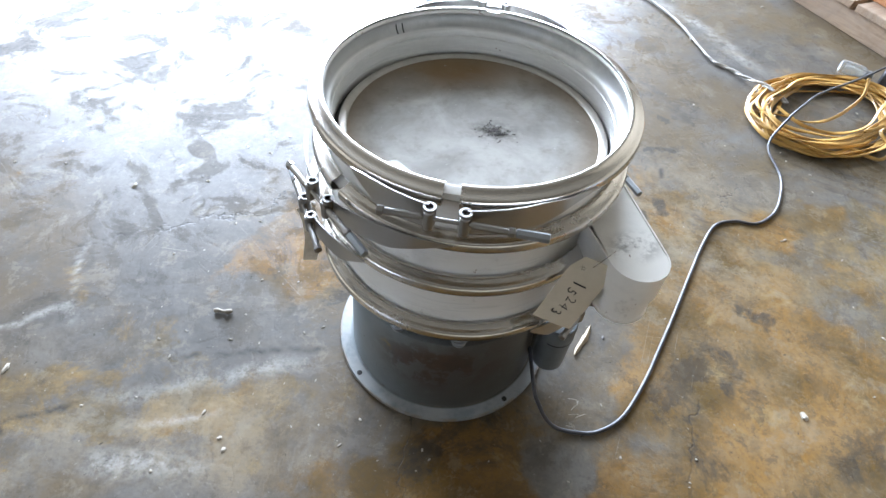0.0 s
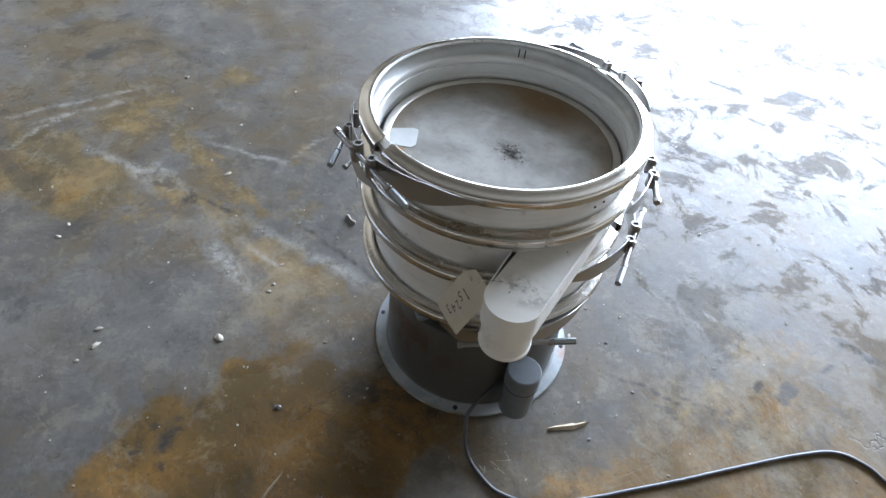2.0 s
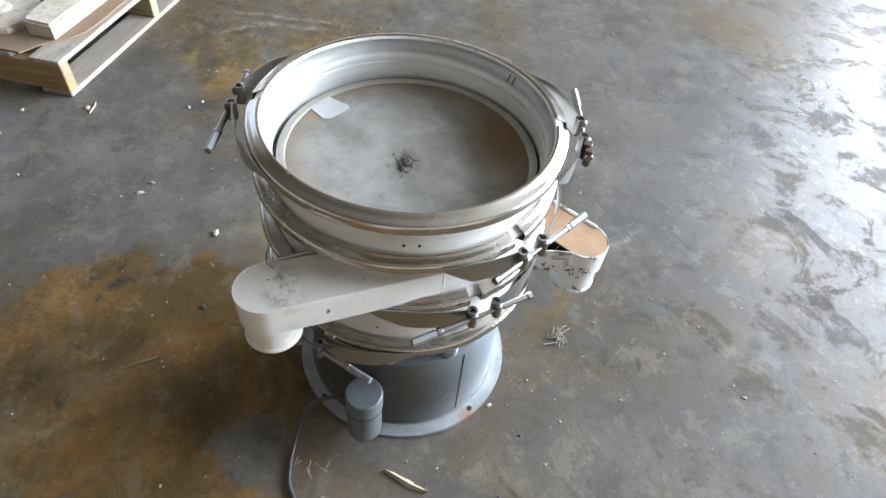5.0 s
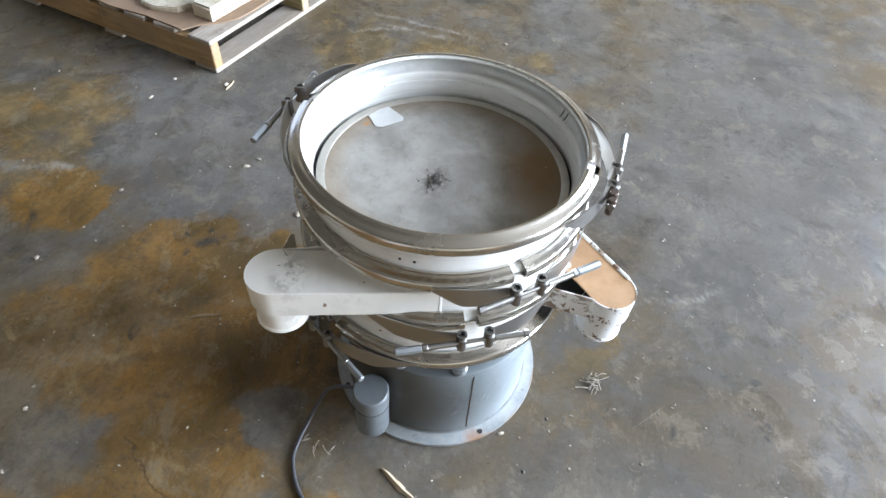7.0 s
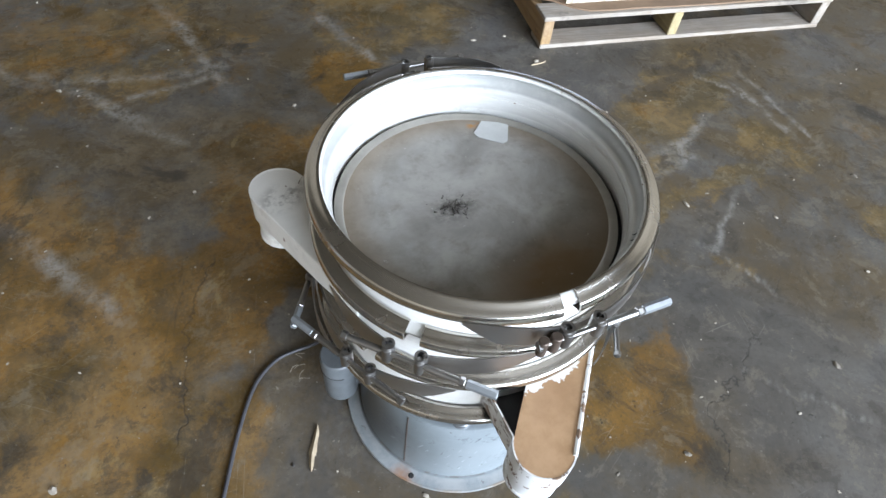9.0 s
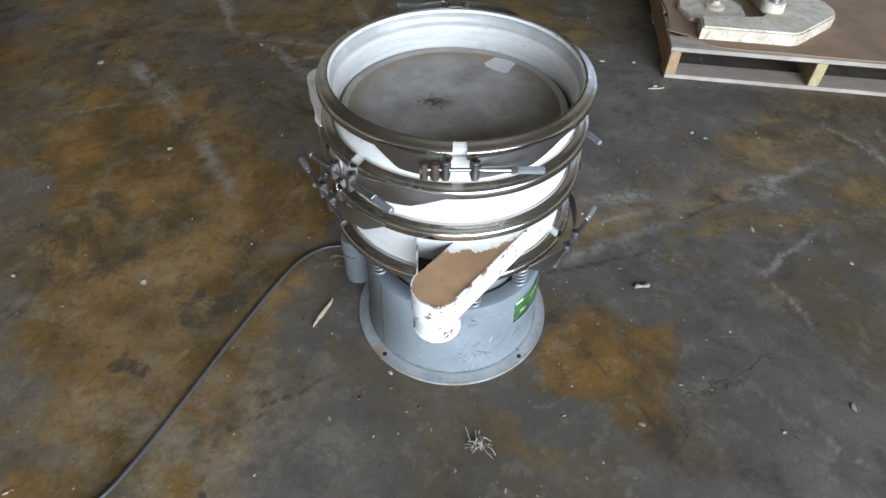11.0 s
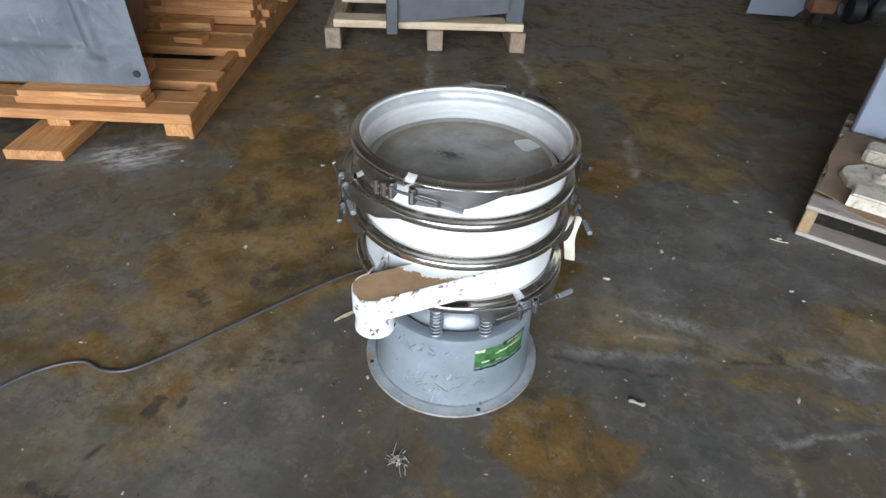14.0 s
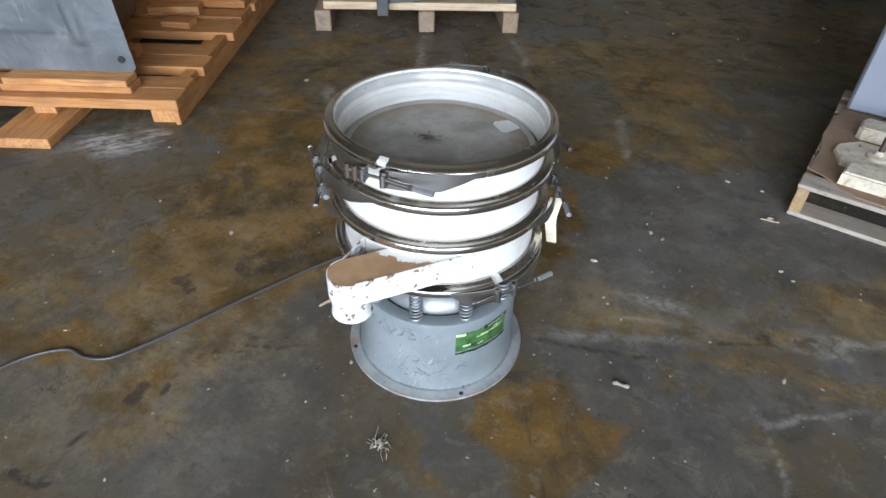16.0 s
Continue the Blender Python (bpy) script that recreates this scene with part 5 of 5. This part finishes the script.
# low timber crate base by the cords
T = local((1.52, 1.53), (-0.53, 0.85))
base = thing("crate_base", "dusty brown timber crate base with an orange board on top", "crate", m=T)
for y in (0.0, 0.5, 1.0):
    board("runner", 1.6, 0.09, 0.09, GREY_WOOD, base, Matrix.Translation((-0.1, -0.09 - y, 0)))
for k in range(8):
    board("deck_board", 1.12, 0.18, 0.03, GREY_WOOD, base, Matrix.Translation((-0.08 + 0.2 * k, 0.012, 0.0905)) @ Matrix.Rotation(radians(-90), 4, "Z"))
ob = part("orange_board", boxed(0.0, 0.5, -0.5, -0.07, 0.1215, 0.2, 0.004), NEW_WOOD)
ob.matrix_world = T
tagged(ob, "orange timber block lying on the crate base", "board")

# ---- litter ----
rnd = random.Random(21)


def chip(x, y, size, long=1.6, turn=None, material=CHIP, what="pale chip of wood lying on the floor"):
    bm = bmesh.new()
    bmesh.ops.create_icosphere(bm, subdivisions=2, radius=1)
    for v in bm.verts:
        k = 1 + 0.6 * noise.noise(v.co * 2.3 + Vector((x * 9, y * 9, 0)))
        v.co = Vector((v.co.x * size * long * k, v.co.y * size * k, max(-0.3, v.co.z) * size * 0.5 * k))
    low = min(v.co.z for v in bm.verts)
    for v in bm.verts:
        v.co.z -= low
    ob = part("chip", bm, material, None)
    ob.matrix_world = pose(x, y, 0.0002, 0, 0, rnd.uniform(0, 180) if turn is None else turn)
    tagged(ob, what, "chip", "litter on the floor")


LITTER = [(-0.357, -0.361, 0.005), (-0.282, -0.511, 0.009), (-0.843, -0.288, 0.006), (-0.404, -0.75, 0.008), (-0.804, -0.751, 0.006), (-1.064, -0.164, 0.005), (-1.169, 0.075, 0.006), (-1.431, -0.222, 0.007), (-0.585, -1.223, 0.006), (-0.447, -0.733, 0.006), (-0.493, 0.523, 0.004), (-0.392, 0.5, 0.004), (0.439, -0.755, 0.005), (0.105, -1.039, 0.008), (-0.869, 0.262, 0.006), (0.762, -1.308, 0.007), (-0.4, 0.31, 0.008), (0.781, -0.057, 0.007), (0.898, -0.614, 0.007), (1.336, -1.144, 0.012), (-0.179, -1.013, 0.007), (-0.709, -1.218, 0.007), (-0.75, -1.042, 0.009), (1.118, -0.072, 0.007), (1.383, -0.351, 0.006), (-0.373, -0.341, 0.005), (-0.84, -0.72, 0.005), (-0.376, -2.516, 0.009), (-0.863, -3.453, 0.014), (0.138, 0.195, 0.006)]
LITTER += [(rnd.uniform(-1.6, 1.6), rnd.uniform(-3.2, -1.5), rnd.uniform(0.004, 0.008)) for _ in range(12)]
LITTER += [(rnd.uniform(0.6, 1.2), rnd.uniform(1.5, 2.2), rnd.uniform(0.004, 0.007)) for _ in range(6)]
for x, y, s in LITTER:
    chip(x, y, s * rnd.uniform(0.65, 0.95), rnd.uniform(1.1, 2.0), material=CHIP if rnd.random() < 0.6 else SCRAP_GREY)
for x, y, s in ((-0.05, -0.47, 0.006), (0.33, 0.215, 0.003), (0.36, 0.05, 0.003), (0.07, 0.28, 0.003), (0.2, 0.26, 0.003)):
    chip(x, y, s, 1.4, material=GRIT, what="dark flake of grit on the floor")
# knuckle-shaped chip
bm = tube(bmesh.new(), smooth_path([(-0.03, 0, 0.008), (-0.02, 0.004, 0.01), (0.0, 0, 0.007), (0.02, -0.004, 0.01), (0.032, 0.002, 0.008)], 3), [0.006, 0.0085, 0.01, 0.0095, 0.0075, 0.0062, 0.006, 0.0065, 0.008, 0.0095, 0.009, 0.0075, 0.005], 10)
ob = part("chip", bm, SCRAP_GREY)
ob.matrix_world = pose(-0.484, -0.068, 0.0004, 0, 0, 15) @ Matrix.Scale(0.62, 4)
tagged(ob, "pale knuckle-shaped scrap lying on the floor", "scrap", "litter on the floor")


def splinter(a, b, w, name="wood_splinter", what="long pale wood splinter on the floor"):
    a, b = Vector((*a, 0.002)), Vector((*b, 0.002))
    d, n = (b - a).normalized(), 10
    s = Vector((-d.y, d.x, 0))
    bm, rows = bmesh.new(), []
    for i in range(n + 1):
        t = i / n
        h = w * (0.12 + math.sin(math.pi * t) ** 0.6) * (0.8 + 0.4 * rnd.random())
        p = a.lerp(b, t) + s * 0.002 * math.sin(5 * t)
        rows.append([bm.verts.new(p - s * h), bm.verts.new(p + Vector((0, 0, 0.5 * w + 0.002))), bm.verts.new(p + s * h), bm.verts.new(p - Vector((0, 0, 0.0015)))])
    for p, q in zip(rows, rows[1:]):
        for j in range(4):
            bm.faces.new((p[j], p[(j + 1) % 4], q[(j + 1) % 4], q[j]))
    bm.faces.new(rows[0])
    bm.faces.new(rows[-1])
    tagged(part(name, bm, SPLINTER, None, smooth=False), what, "splinter", "litter on the floor")


splinter((0.33, 0.075), (0.297, -0.012), 0.006)
splinter((0.124, -0.58), (0.084, -0.518), 0.003)
splinter((-0.78, -1.03), (-0.72, -1.02), 0.003)

# tuft of broken fibres
bm = bmesh.new()
for _ in range(26):
    a, l = rnd.uniform(0, 6.28), rnd.uniform(0.008, 0.028)
    o = Vector((-0.06 + rnd.gauss(0, 0.012), 0.366 + rnd.gauss(0, 0.012), 0.002))
    d = Vector((math.cos(a), math.sin(a), 0))
    tube(bm, [o, o + d * l * 0.5 + Vector((0, 0, rnd.uniform(0.002, 0.012))), o + d * l + Vector((rnd.uniform(-0.008, 0.008), rnd.uniform(-0.008, 0.008), 0.001))], rnd.uniform(0.0004, 0.0011), 5)
tagged(part("fibre_tuft", bm, CHIP), "tuft of broken straw-like fibres on the floor", "litter", kind="stuff")
# wisps under the spout
bm = bmesh.new()
for _ in range(6):
    a, l = rnd.uniform(0, 6.28), rnd.uniform(0.012, 0.032)
    o = Vector((0.3 + rnd.gauss(0, 0.02), -0.16 + rnd.gauss(0, 0.02), 0.0015))
    d = Vector((math.cos(a), math.sin(a), 0))
    tube(bm, [o, o + d * l * 0.5 + Vector((0.004, 0, 0.006)), o + d * l], 0.0004, 5)
tagged(part("wisps", bm, CHIP), "thin pale wisps of straw beside the power cord", "litter", kind="stuff")

# fine crumbs swept over the floor
bm = bmesh.new()
for _ in range(260):
    a, d = rnd.uniform(0, 6.28), 0.26 + abs(rnd.gauss(0, 0.75))
    x, y, s = d * math.cos(a), d * math.sin(a), rnd.uniform(0.0008, 0.0026)
    m4 = Matrix.Translation((x, y, s * 0.35)) @ Matrix.Rotation(rnd.random() * 6, 4, "Z") @ Matrix.Diagonal((rnd.uniform(1, 2.6), 1, 0.6, 1))
    bmesh.ops.create_icosphere(bm, subdivisions=1, radius=s, matrix=m4)
tagged(part("crumbs", bm, SCRAP_GREY, None, smooth=False), "fine brown crumbs scattered over the concrete floor", "crumbs", kind="stuff")

# pale specks of chipped wood and grit
bm = bmesh.new()
for _ in range(240):
    x, y, s = rnd.uniform(-2.0, 1.7), rnd.uniform(-3.2, 1.2), rnd.uniform(0.0012, 0.0034)
    if math.hypot(x, y) < 0.26:
        continue
    m4 = Matrix.Translation((x, y, s * 0.35)) @ Matrix.Rotation(rnd.random() * 6, 4, "Z") @ Matrix.Diagonal((rnd.uniform(1, 2.2), 1, 0.6, 1))
    bmesh.ops.create_icosphere(bm, subdivisions=1, radius=s, matrix=m4)
tagged(part("specks", bm, CHIP, None, smooth=False), "pale specks of wood and grit over the concrete floor", "specks", kind="stuff")

# ---- the building ----
# stains: x, y, half sizes, turn, strength
RUST = (
    (0.96, -0.45, 0.72, 0.19, -0.97, 0.75), (0.73, 0.01, 0.32, 0.24, -1.56, 0.7), (-0.41, 0.13, 0.21, 0.11, 0.92, 0.8),
    (0.08, -0.53, 0.36, 0.21, 1.14, 1.0), (0.07, -0.29, 0.19, 0.09, 0.4, 1.0), (-0.02, -0.64, 0.31, 0.14, -1.25, 0.95), (-0.11, -1.16, 0.14, 0.12, 0.42, 0.9), (0.26, -0.78, 0.27, 0.19, 1.56, 0.8),
    (0.41, -0.42, 0.22, 0.17, 1.47, 0.75), (0.79, -0.25, 0.66, 0.31, -1.24, 1.0), (0.8, 0.12, 0.24, 0.16, -0.41, 0.6), (0.88, 0.56, 0.22, 0.08, 0.5, 0.7),
    (-0.31, 0.14, 0.17, 0.11, 0.7, 0.6), (-0.6, 0.03, 0.3, 0.11, 0.58, 0.5),
)
STREAKS = (
    (-1.09, -0.73, 0.31, 0.17, 0.55, 0.9), (-0.3, 0.14, 0.17, 0.11, 0.7, 0.7), (-0.62, -0.34, 0.62, 0.085, 0.43, 0.55), (-0.68, 0.0, 0.29, 0.11, 0.61, 0.6), (-1.25, -0.43, 0.14, 0.1, 1.23, 0.7),
    (-0.97, -0.27, 0.17, 0.08, 0.38, 0.75), (-1.37, -0.01, 0.15, 0.09, 1.39, 0.65), (-0.36, -2.33, 0.55, 0.25, 0.34, 0.75), (0.1, -2.24, 0.8, 0.35, 0.67, 0.75), (-0.28, -1.26, 0.24, 0.14, 0.76, 0.5), (-0.9, -3.2, 1.2, 0.8, 0.2, 0.8),
)
FAINT = (
    (0.66, 0.39, 0.35, 0.18, -0.13, 0.6), (0.55, 0.54, 0.08, 0.06, -1.35, 0.9), (0.32, 0.53, 0.25, 0.1, 0.43, 0.55), (-0.61, -0.16, 0.38, 0.11, 0.47, 0.6), (-0.44, -0.25, 0.2, 0.07, 0.28, 0.5), (-1.06, -0.74, 0.18, 0.12, 1.04, 0.6), (-0.25, -1.87, 0.9, 0.31, -1.34, 0.75), (-0.15, 0.4, 0.09, 0.07, 0.37, 0.5),
    (0.05, 0.39, 0.1, 0.08, -0.28, 0.55), (0.54, 0.53, 0.13, 0.06, 0.45, 0.65), (0.07, 0.53, 0.19, 0.05, 0.54, 0.5), (-0.32, -0.33, 0.17, 0.12, -0.3, 0.25), (1.0, -0.75, 0.3, 0.25, 0.4, 0.7), (0.6, -1.5, 0.5, 0.4, 0.2, 0.55), (1.4, -1.2, 0.7, 0.9, 0, 0.5), (1.2, 0.5, 0.4, 0.35, 0.5, 0.5),
)
# stretches that have stayed clean grey
KEPT = (
    (-0.8, 0.34, 0.6, 0.26, -1.02, 1.0), (-0.41, -0.07, 0.22, 0.08, -0.16, 0.8), (-0.45, -0.66, 0.3, 0.21, 0.79, 1.0), (0.2, 0.5, 0.3, 0.2, -1.45, 0.7), (-0.72, 0.67, 0.5, 0.32, -0.35, 1.0), (0.27, -0.27, 0.12, 0.09, -1.41, 0.9),
    (-0.37, -1.0, 0.26, 0.16, -1.49, 0.9), (-0.72, 0.26, 0.27, 0.1, 0.1, 1.0), (-0.82, -0.17, 0.26, 0.1, 0.2, 0.7), (-0.92, -1.02, 0.45, 0.25, 0.64, 0.9), (0.13, 0.39, 0.16, 0.06, 0.15, 0.6), (-0.59, -1.0, 0.34, 0.24, 0.39, 0.9),
    (0.75, 0.66, 0.18, 0.07, 0.47, 0.6), (-0.27, 0.28, 0.13, 0.07, 0.57, 0.6), (-1.4, 0.75, 0.8, 0.5, 0.2, 1.0), (-1.75, -0.05, 0.45, 0.22, 0.2, 0.9),
)
# pale scuffs where things were dragged: from, to, half width
SCUFFS = (
    ((1.09, -1.8), (0.88, -1.36), 0.03), ((0.46, -1.8), (0.27, -1.1), 0.03), ((0.88, -1.35), (0.2, -1.3), 0.035), ((1.24, -1.17), (0.95, -0.84), 0.05), ((0.98, -0.86), (0.62, -0.37), 0.04), ((0.87, -1.44), (0.5, -1.06), 0.03), ((0.7, -1.25), (0.42, -0.92), 0.02),
    ((0.62, -1.2), (0.3, -1.28), 0.025), ((1.33, -0.81), (1.11, -0.85), 0.012), ((-1.26, -0.87), (-1.39, -0.57), 0.012), ((-0.79, -0.37), (-1.2, -0.62), 0.03), ((-0.79, -0.16), (-0.87, 0.07), 0.006), ((1.17, -1.96), (0.95, -1.55), 0.04), ((0.71, -2.26), (0.49, -1.84), 0.04),
    ((-0.2, -0.1), (-0.66, -0.32), 0.035), ((-0.81, -0.39), (-1.02, -0.46), 0.02), ((-0.09, -1.55), (-0.23, -1.18), 0.03), ((-1.37, -0.73), (-1.37, -0.42), 0.02),
)
GRAZES = (
    ((-1.16, -0.58), (-0.81, -0.43), 0.02), ((-0.62, -0.45), (-0.36, -0.38), 0.035), ((-1.03, -0.27), (-0.78, -0.1), 0.012), ((-1.44, -0.84), (-1.43, -0.37), 0.015), ((-0.38, -0.28), (-0.58, -0.36), 0.01), ((-0.85, -0.5), (-1.1, -0.53), 0.02),
    ((1.78, -0.05), (1.45, -0.4), 0.11), ((1.52, -0.12), (1.66, -0.5), 0.1), ((1.4, -0.3), (1.62, -0.28), 0.05), ((-0.62, 0.2), (-0.85, 0.42), 0.006), ((-0.3, 0.4), (-0.45, 0.62), 0.008), ((1.0, 1.3), (0.5, 2.0), 0.05),
)
# dark smears, pits and oil
PITS = (
    (0.55, 0.94, 0.04, 0.028, 0.6, 1), (0.53, 0.805, 0.036, 0.024, 0.5, 1), (0.5, 0.51, 0.045, 0.03, 0, 0.8), (0.62, 0.045, 0.1, 0.03, -0.9, 0.85), (-1.17, 0.66, 0.08, 0.02, -0.94, 0.8), (-0.94, 0.65, 0.022, 0.018, 0, 0.8), (0.06, -0.28, 0.05, 0.02, -1.14, 0.9), (-0.52, -0.41, 0.02, 0.01, -0.63, 0.7),
    (0.03, -0.3, 0.08, 0.025, -1.3, 1), (-0.045, -0.47, 0.022, 0.013, 1.2, 0.9), (-0.09, -0.7, 0.08, 0.022, -1.15, 0.75), (-0.86, -0.46, 0.17, 0.03, 0.46, 0.7), (-1.51, -0.14, 0.04, 0.02, 0.97, 0.8), (-0.23, 0.71, 0.03, 0.02, -1.4, 1), (0.21, -0.68, 0.05, 0.02, 0.73, 0.8), (-2.07, 0.65, 0.07, 0.05, -1.4, 0.9),
)
SMEARS = (
    (-1.6, 1.11, 0.07, 0.05, 0.19, 0.6), (0.51, -0.53, 0.03, 0.012, -0.71, 0.6), (0.72, 0.19, 0.08, 0.028, -1.0, 0.95), (0.91, -0.28, 0.17, 0.03, -1.12, 0.75), (-0.85, -0.37, 0.21, 0.028, 0.4, 0.6), (-0.41, 0.19, 0.03, 0.018, -0.9, 0.85), (0.42, 0.33, 0.17, 0.022, 0.52, 0.8), (0.57, 0.82, 0.045, 0.025, 0, 1),
    (0.51, 0.72, 0.045, 0.014, 1.4, 1), (0.71, 0.82, 0.05, 0.016, -0.2, 0.9), (-0.22, 0.21, 0.06, 0.022, -0.82, 0.8), (-0.87, -0.25, 0.03, 0.02, 0.79, 0.8), (0.36, -0.09, 0.12, 0.08, 0.4, 0.45), (-1.45, 0.15, 0.12, 0.05, 0.3, 0.5),
)
SEAMS = (((-0.17, -0.07), (-0.55, -0.18), 0.008), ((-0.67, -0.33), (-0.82, -0.41), 0.012), ((0.25, 0.21), (0.46, 0.32), 0.006), ((0.37, 0.3), (0.5, 0.39), 0.005), ((0.53, 0.64), (0.49, 0.78), 0.006), ((-0.07, 0.56), (0.03, 0.57), 0.003), ((-0.12, 0.73), (-0.04, 0.8), 0.003), ((-0.08, -0.7), (-0.16, -0.58), 0.016))


def lattice(x, y, cell, octaves, rough, seed):
    """Smooth random numbers of about -0.5 to 0.5 over the plan, several octaves deep."""
    table, out, size, total = np.random.RandomState(seed).rand(256, 256) - 0.5, np.zeros_like(x), 1.0, 0.0
    for _ in range(octaves):
        u, v = x / cell + 71.3, y / cell + 53.7
        i, j = np.floor(u).astype(int), np.floor(v).astype(int)
        f, g = u - i, v - j
        f, g = f * f * (3 - 2 * f), g * g * (3 - 2 * g)
        i0, i1, j0, j1 = i % 256, (i + 1) % 256, j % 256, (j + 1) % 256
        out += size * ((table[i0, j0] * (1 - f) + table[i1, j0] * f) * (1 - g) + (table[i0, j1] * (1 - f) + table[i1, j1] * f) * g)
        total += size
        size, cell = size * rough, cell / 2.0
    return out / total * 1.8


def ramp(v, lo, hi):
    t = np.clip((v - lo) / (hi - lo), 0, 1)
    return t * t * (3 - 2 * t)


def blobs(rows, x, y, lo, hi):
    out = np.zeros_like(x)
    for cx, cy, rx, ry, turn, k in rows:
        c, s = math.cos(turn), math.sin(turn)
        u, v = ((x - cx) * c + (y - cy) * s) / rx, ((y - cy) * c - (x - cx) * s) / ry
        out = np.maximum(out, k * (1 - ramp(np.hypot(u, v), lo, hi)))
    return out


def strokes(rows, x, y):
    out = np.zeros_like(x)
    for (ax, ay), (bx, by), w in rows:
        a, l = math.atan2(by - ay, bx - ax), math.hypot(bx - ax, by - ay) / 2
        c, s, dx, dy = math.cos(a), math.sin(a), x - (ax + bx) / 2, y - (ay + by) / 2
        out = np.maximum(out, (1 - ramp(np.abs(dx * c + dy * s) / l, 0.6, 1.1)) * (1 - ramp(np.abs(dy * c - dx * s) / w, 0.1, 1.0)))
    return out


def make_floor():
    """One sheet, finely divided where the camera passes, that carries the worn places as masks."""
    far = [4, 6, 9, 14, 22, 40]
    xs = np.array([-v for v in far[::-1]] + list(np.arange(-2.4, 2.2, 0.011)) + far)
    ys = np.array([-v for v in far[::-1]] + list(np.arange(-3.6, 2.4, 0.011)) + far)
    gx, gy = np.meshgrid(xs, ys)
    x, y, nx, ny = gx.ravel(), gy.ravel(), len(xs), len(ys)
    me = bpy.data.meshes.new("floor")
    i = (np.arange(ny - 1)[:, None] * nx + np.arange(nx - 1)[None, :]).ravel()
    quads = np.stack([i, i + 1, i + nx + 1, i + nx], 1)
    me.vertices.add(len(x))
    me.vertices.foreach_set("co", np.stack([x, y, np.zeros_like(x)], 1).ravel())
    me.loops.add(quads.size)
    me.loops.foreach_set("vertex_index", quads.ravel())
    me.polygons.add(len(quads))
    me.polygons.foreach_set("loop_start", np.arange(0, quads.size, 4))
    me.update(calc_edges=True)
    wx, wy = lattice(x, y, 0.3, 6, 0.62, 1), lattice(x, y, 0.3, 6, 0.62, 2)
    px, py = x + 0.17 * wx, y + 0.17 * wy
    sx, sy = x + 0.06 * wx, y + 0.06 * wy
    tx, ty = x + 0.09 * lattice(x, y, 0.09, 4, 0.6, 3), y + 0.09 * lattice(x, y, 0.09, 4, 0.6, 4)
    masks = {
        "stain": np.maximum(blobs(RUST, px, py, 0.45, 1.4), 0.55 * blobs(FAINT, px, py, 0.3, 1.5)),
        "tan": np.maximum(blobs(STREAKS, px, py, 0.3, 1.6), blobs(FAINT, px, py, 0.3, 1.5)),
        "clean": blobs(KEPT, px, py, 0.5, 1.2),
        "darker_stretch": blobs(((-0.8, 1.5, 1.0, 0.75, -0.3, 0.5), (-0.15, 0.72, 0.5, 0.3, 0.2, 0.6), (-0.5, 0.15, 0.45, 0.28, 0.5, 0.5), (-1.3, -2.6, 1.2, 1.4, 0.2, 0.8), (-0.85, 0.12, 0.42, 0.25, 0.3, 0.4)), x + 0.3 * wx, y + 0.3 * wy, 0.3, 1.2),
        "lighter_stretch": blobs(((0.75, -0.1, 0.6, 0.5, 0.3, 0.6), (0.55, 0.4, 0.5, 0.42, 0.4, 1.0),  (0.5, -0.85, 0.6, 0.4, 0.0, 0.8), (-0.5, -0.36, 0.5, 0.14, 0.43, 1.0), (-0.36, -0.3, 0.25, 0.16, 0.0, 0.8)), x + 0.3 * wx, y + 0.3 * wy, 0.3, 1.2),
        "scuff": np.maximum(strokes(SCUFFS, sx, sy), strokes(GRAZES, sx, sy)),
        "powder": blobs(((1.6, -0.25, 0.2, 0.12, 0.4, 1.0), (1.5, -0.4, 0.1, 0.07, 0.2, 0.8)), sx, sy, 0.2, 1.2),
        "smear": np.maximum(blobs(PITS, tx, ty, 0.4, 1.2), 0.8 * blobs(SMEARS, tx, ty, 0.4, 1.3)),
        "seam": strokes(SEAMS, sx, sy),
    }
    for name, v in masks.items():
        me.attributes.new(name, "FLOAT", "POINT").data.foreach_set("value", v.astype(np.float32))
    me.materials.append(CONCRETE)
    tagged(new("floor", me), "worn stained concrete floor with brown patches and scuffs", "floor", kind="structure")


make_floor()


def wall(name, boxes, material, label):
    bm = bmesh.new()
    for b in boxes:
        box(bm, *b, bevel=0)
    ob = part(name, bm, material, None, smooth=False)
    ob.matrix_world = BUILDING
    tagged(ob, label, "wall" if name != "ceiling" else "ceiling", kind="structure")


# walls and ceiling are unseen; added to close the place and bounce light
wall("wall_north", ((-9, -4.2, 8.0, 8.2, 0, 7.5), (4.6, 9, 8.0, 8.2, 0, 7.5), (-4.2, 4.6, 8.0, 8.2, 5.8, 7.5)), WALL_GREY, "unseen sheet metal wall with a wide open doorway")
wall("wall_south", ((-9, 9, -12.2, -12, 0, 7.5),), WALL_GREY, "unseen back wall added to close the place and bounce light")
wall("wall_west", ((-9.2, -9, -12.2, 8.2, 0, 7.5),), WALL_GREY, "unseen side wall added to close the place and bounce light")
wall("wall_east", ((9, 9.2, -12.2, 8.2, 0, 7.5),), WALL_GREY, "unseen side wall added to close the place and bounce light")
wall("ceiling", ((-9.2, 9.2, -12.2, 8.2, 7.5, 7.7),), ROOF, "unseen ceiling added to close the place")
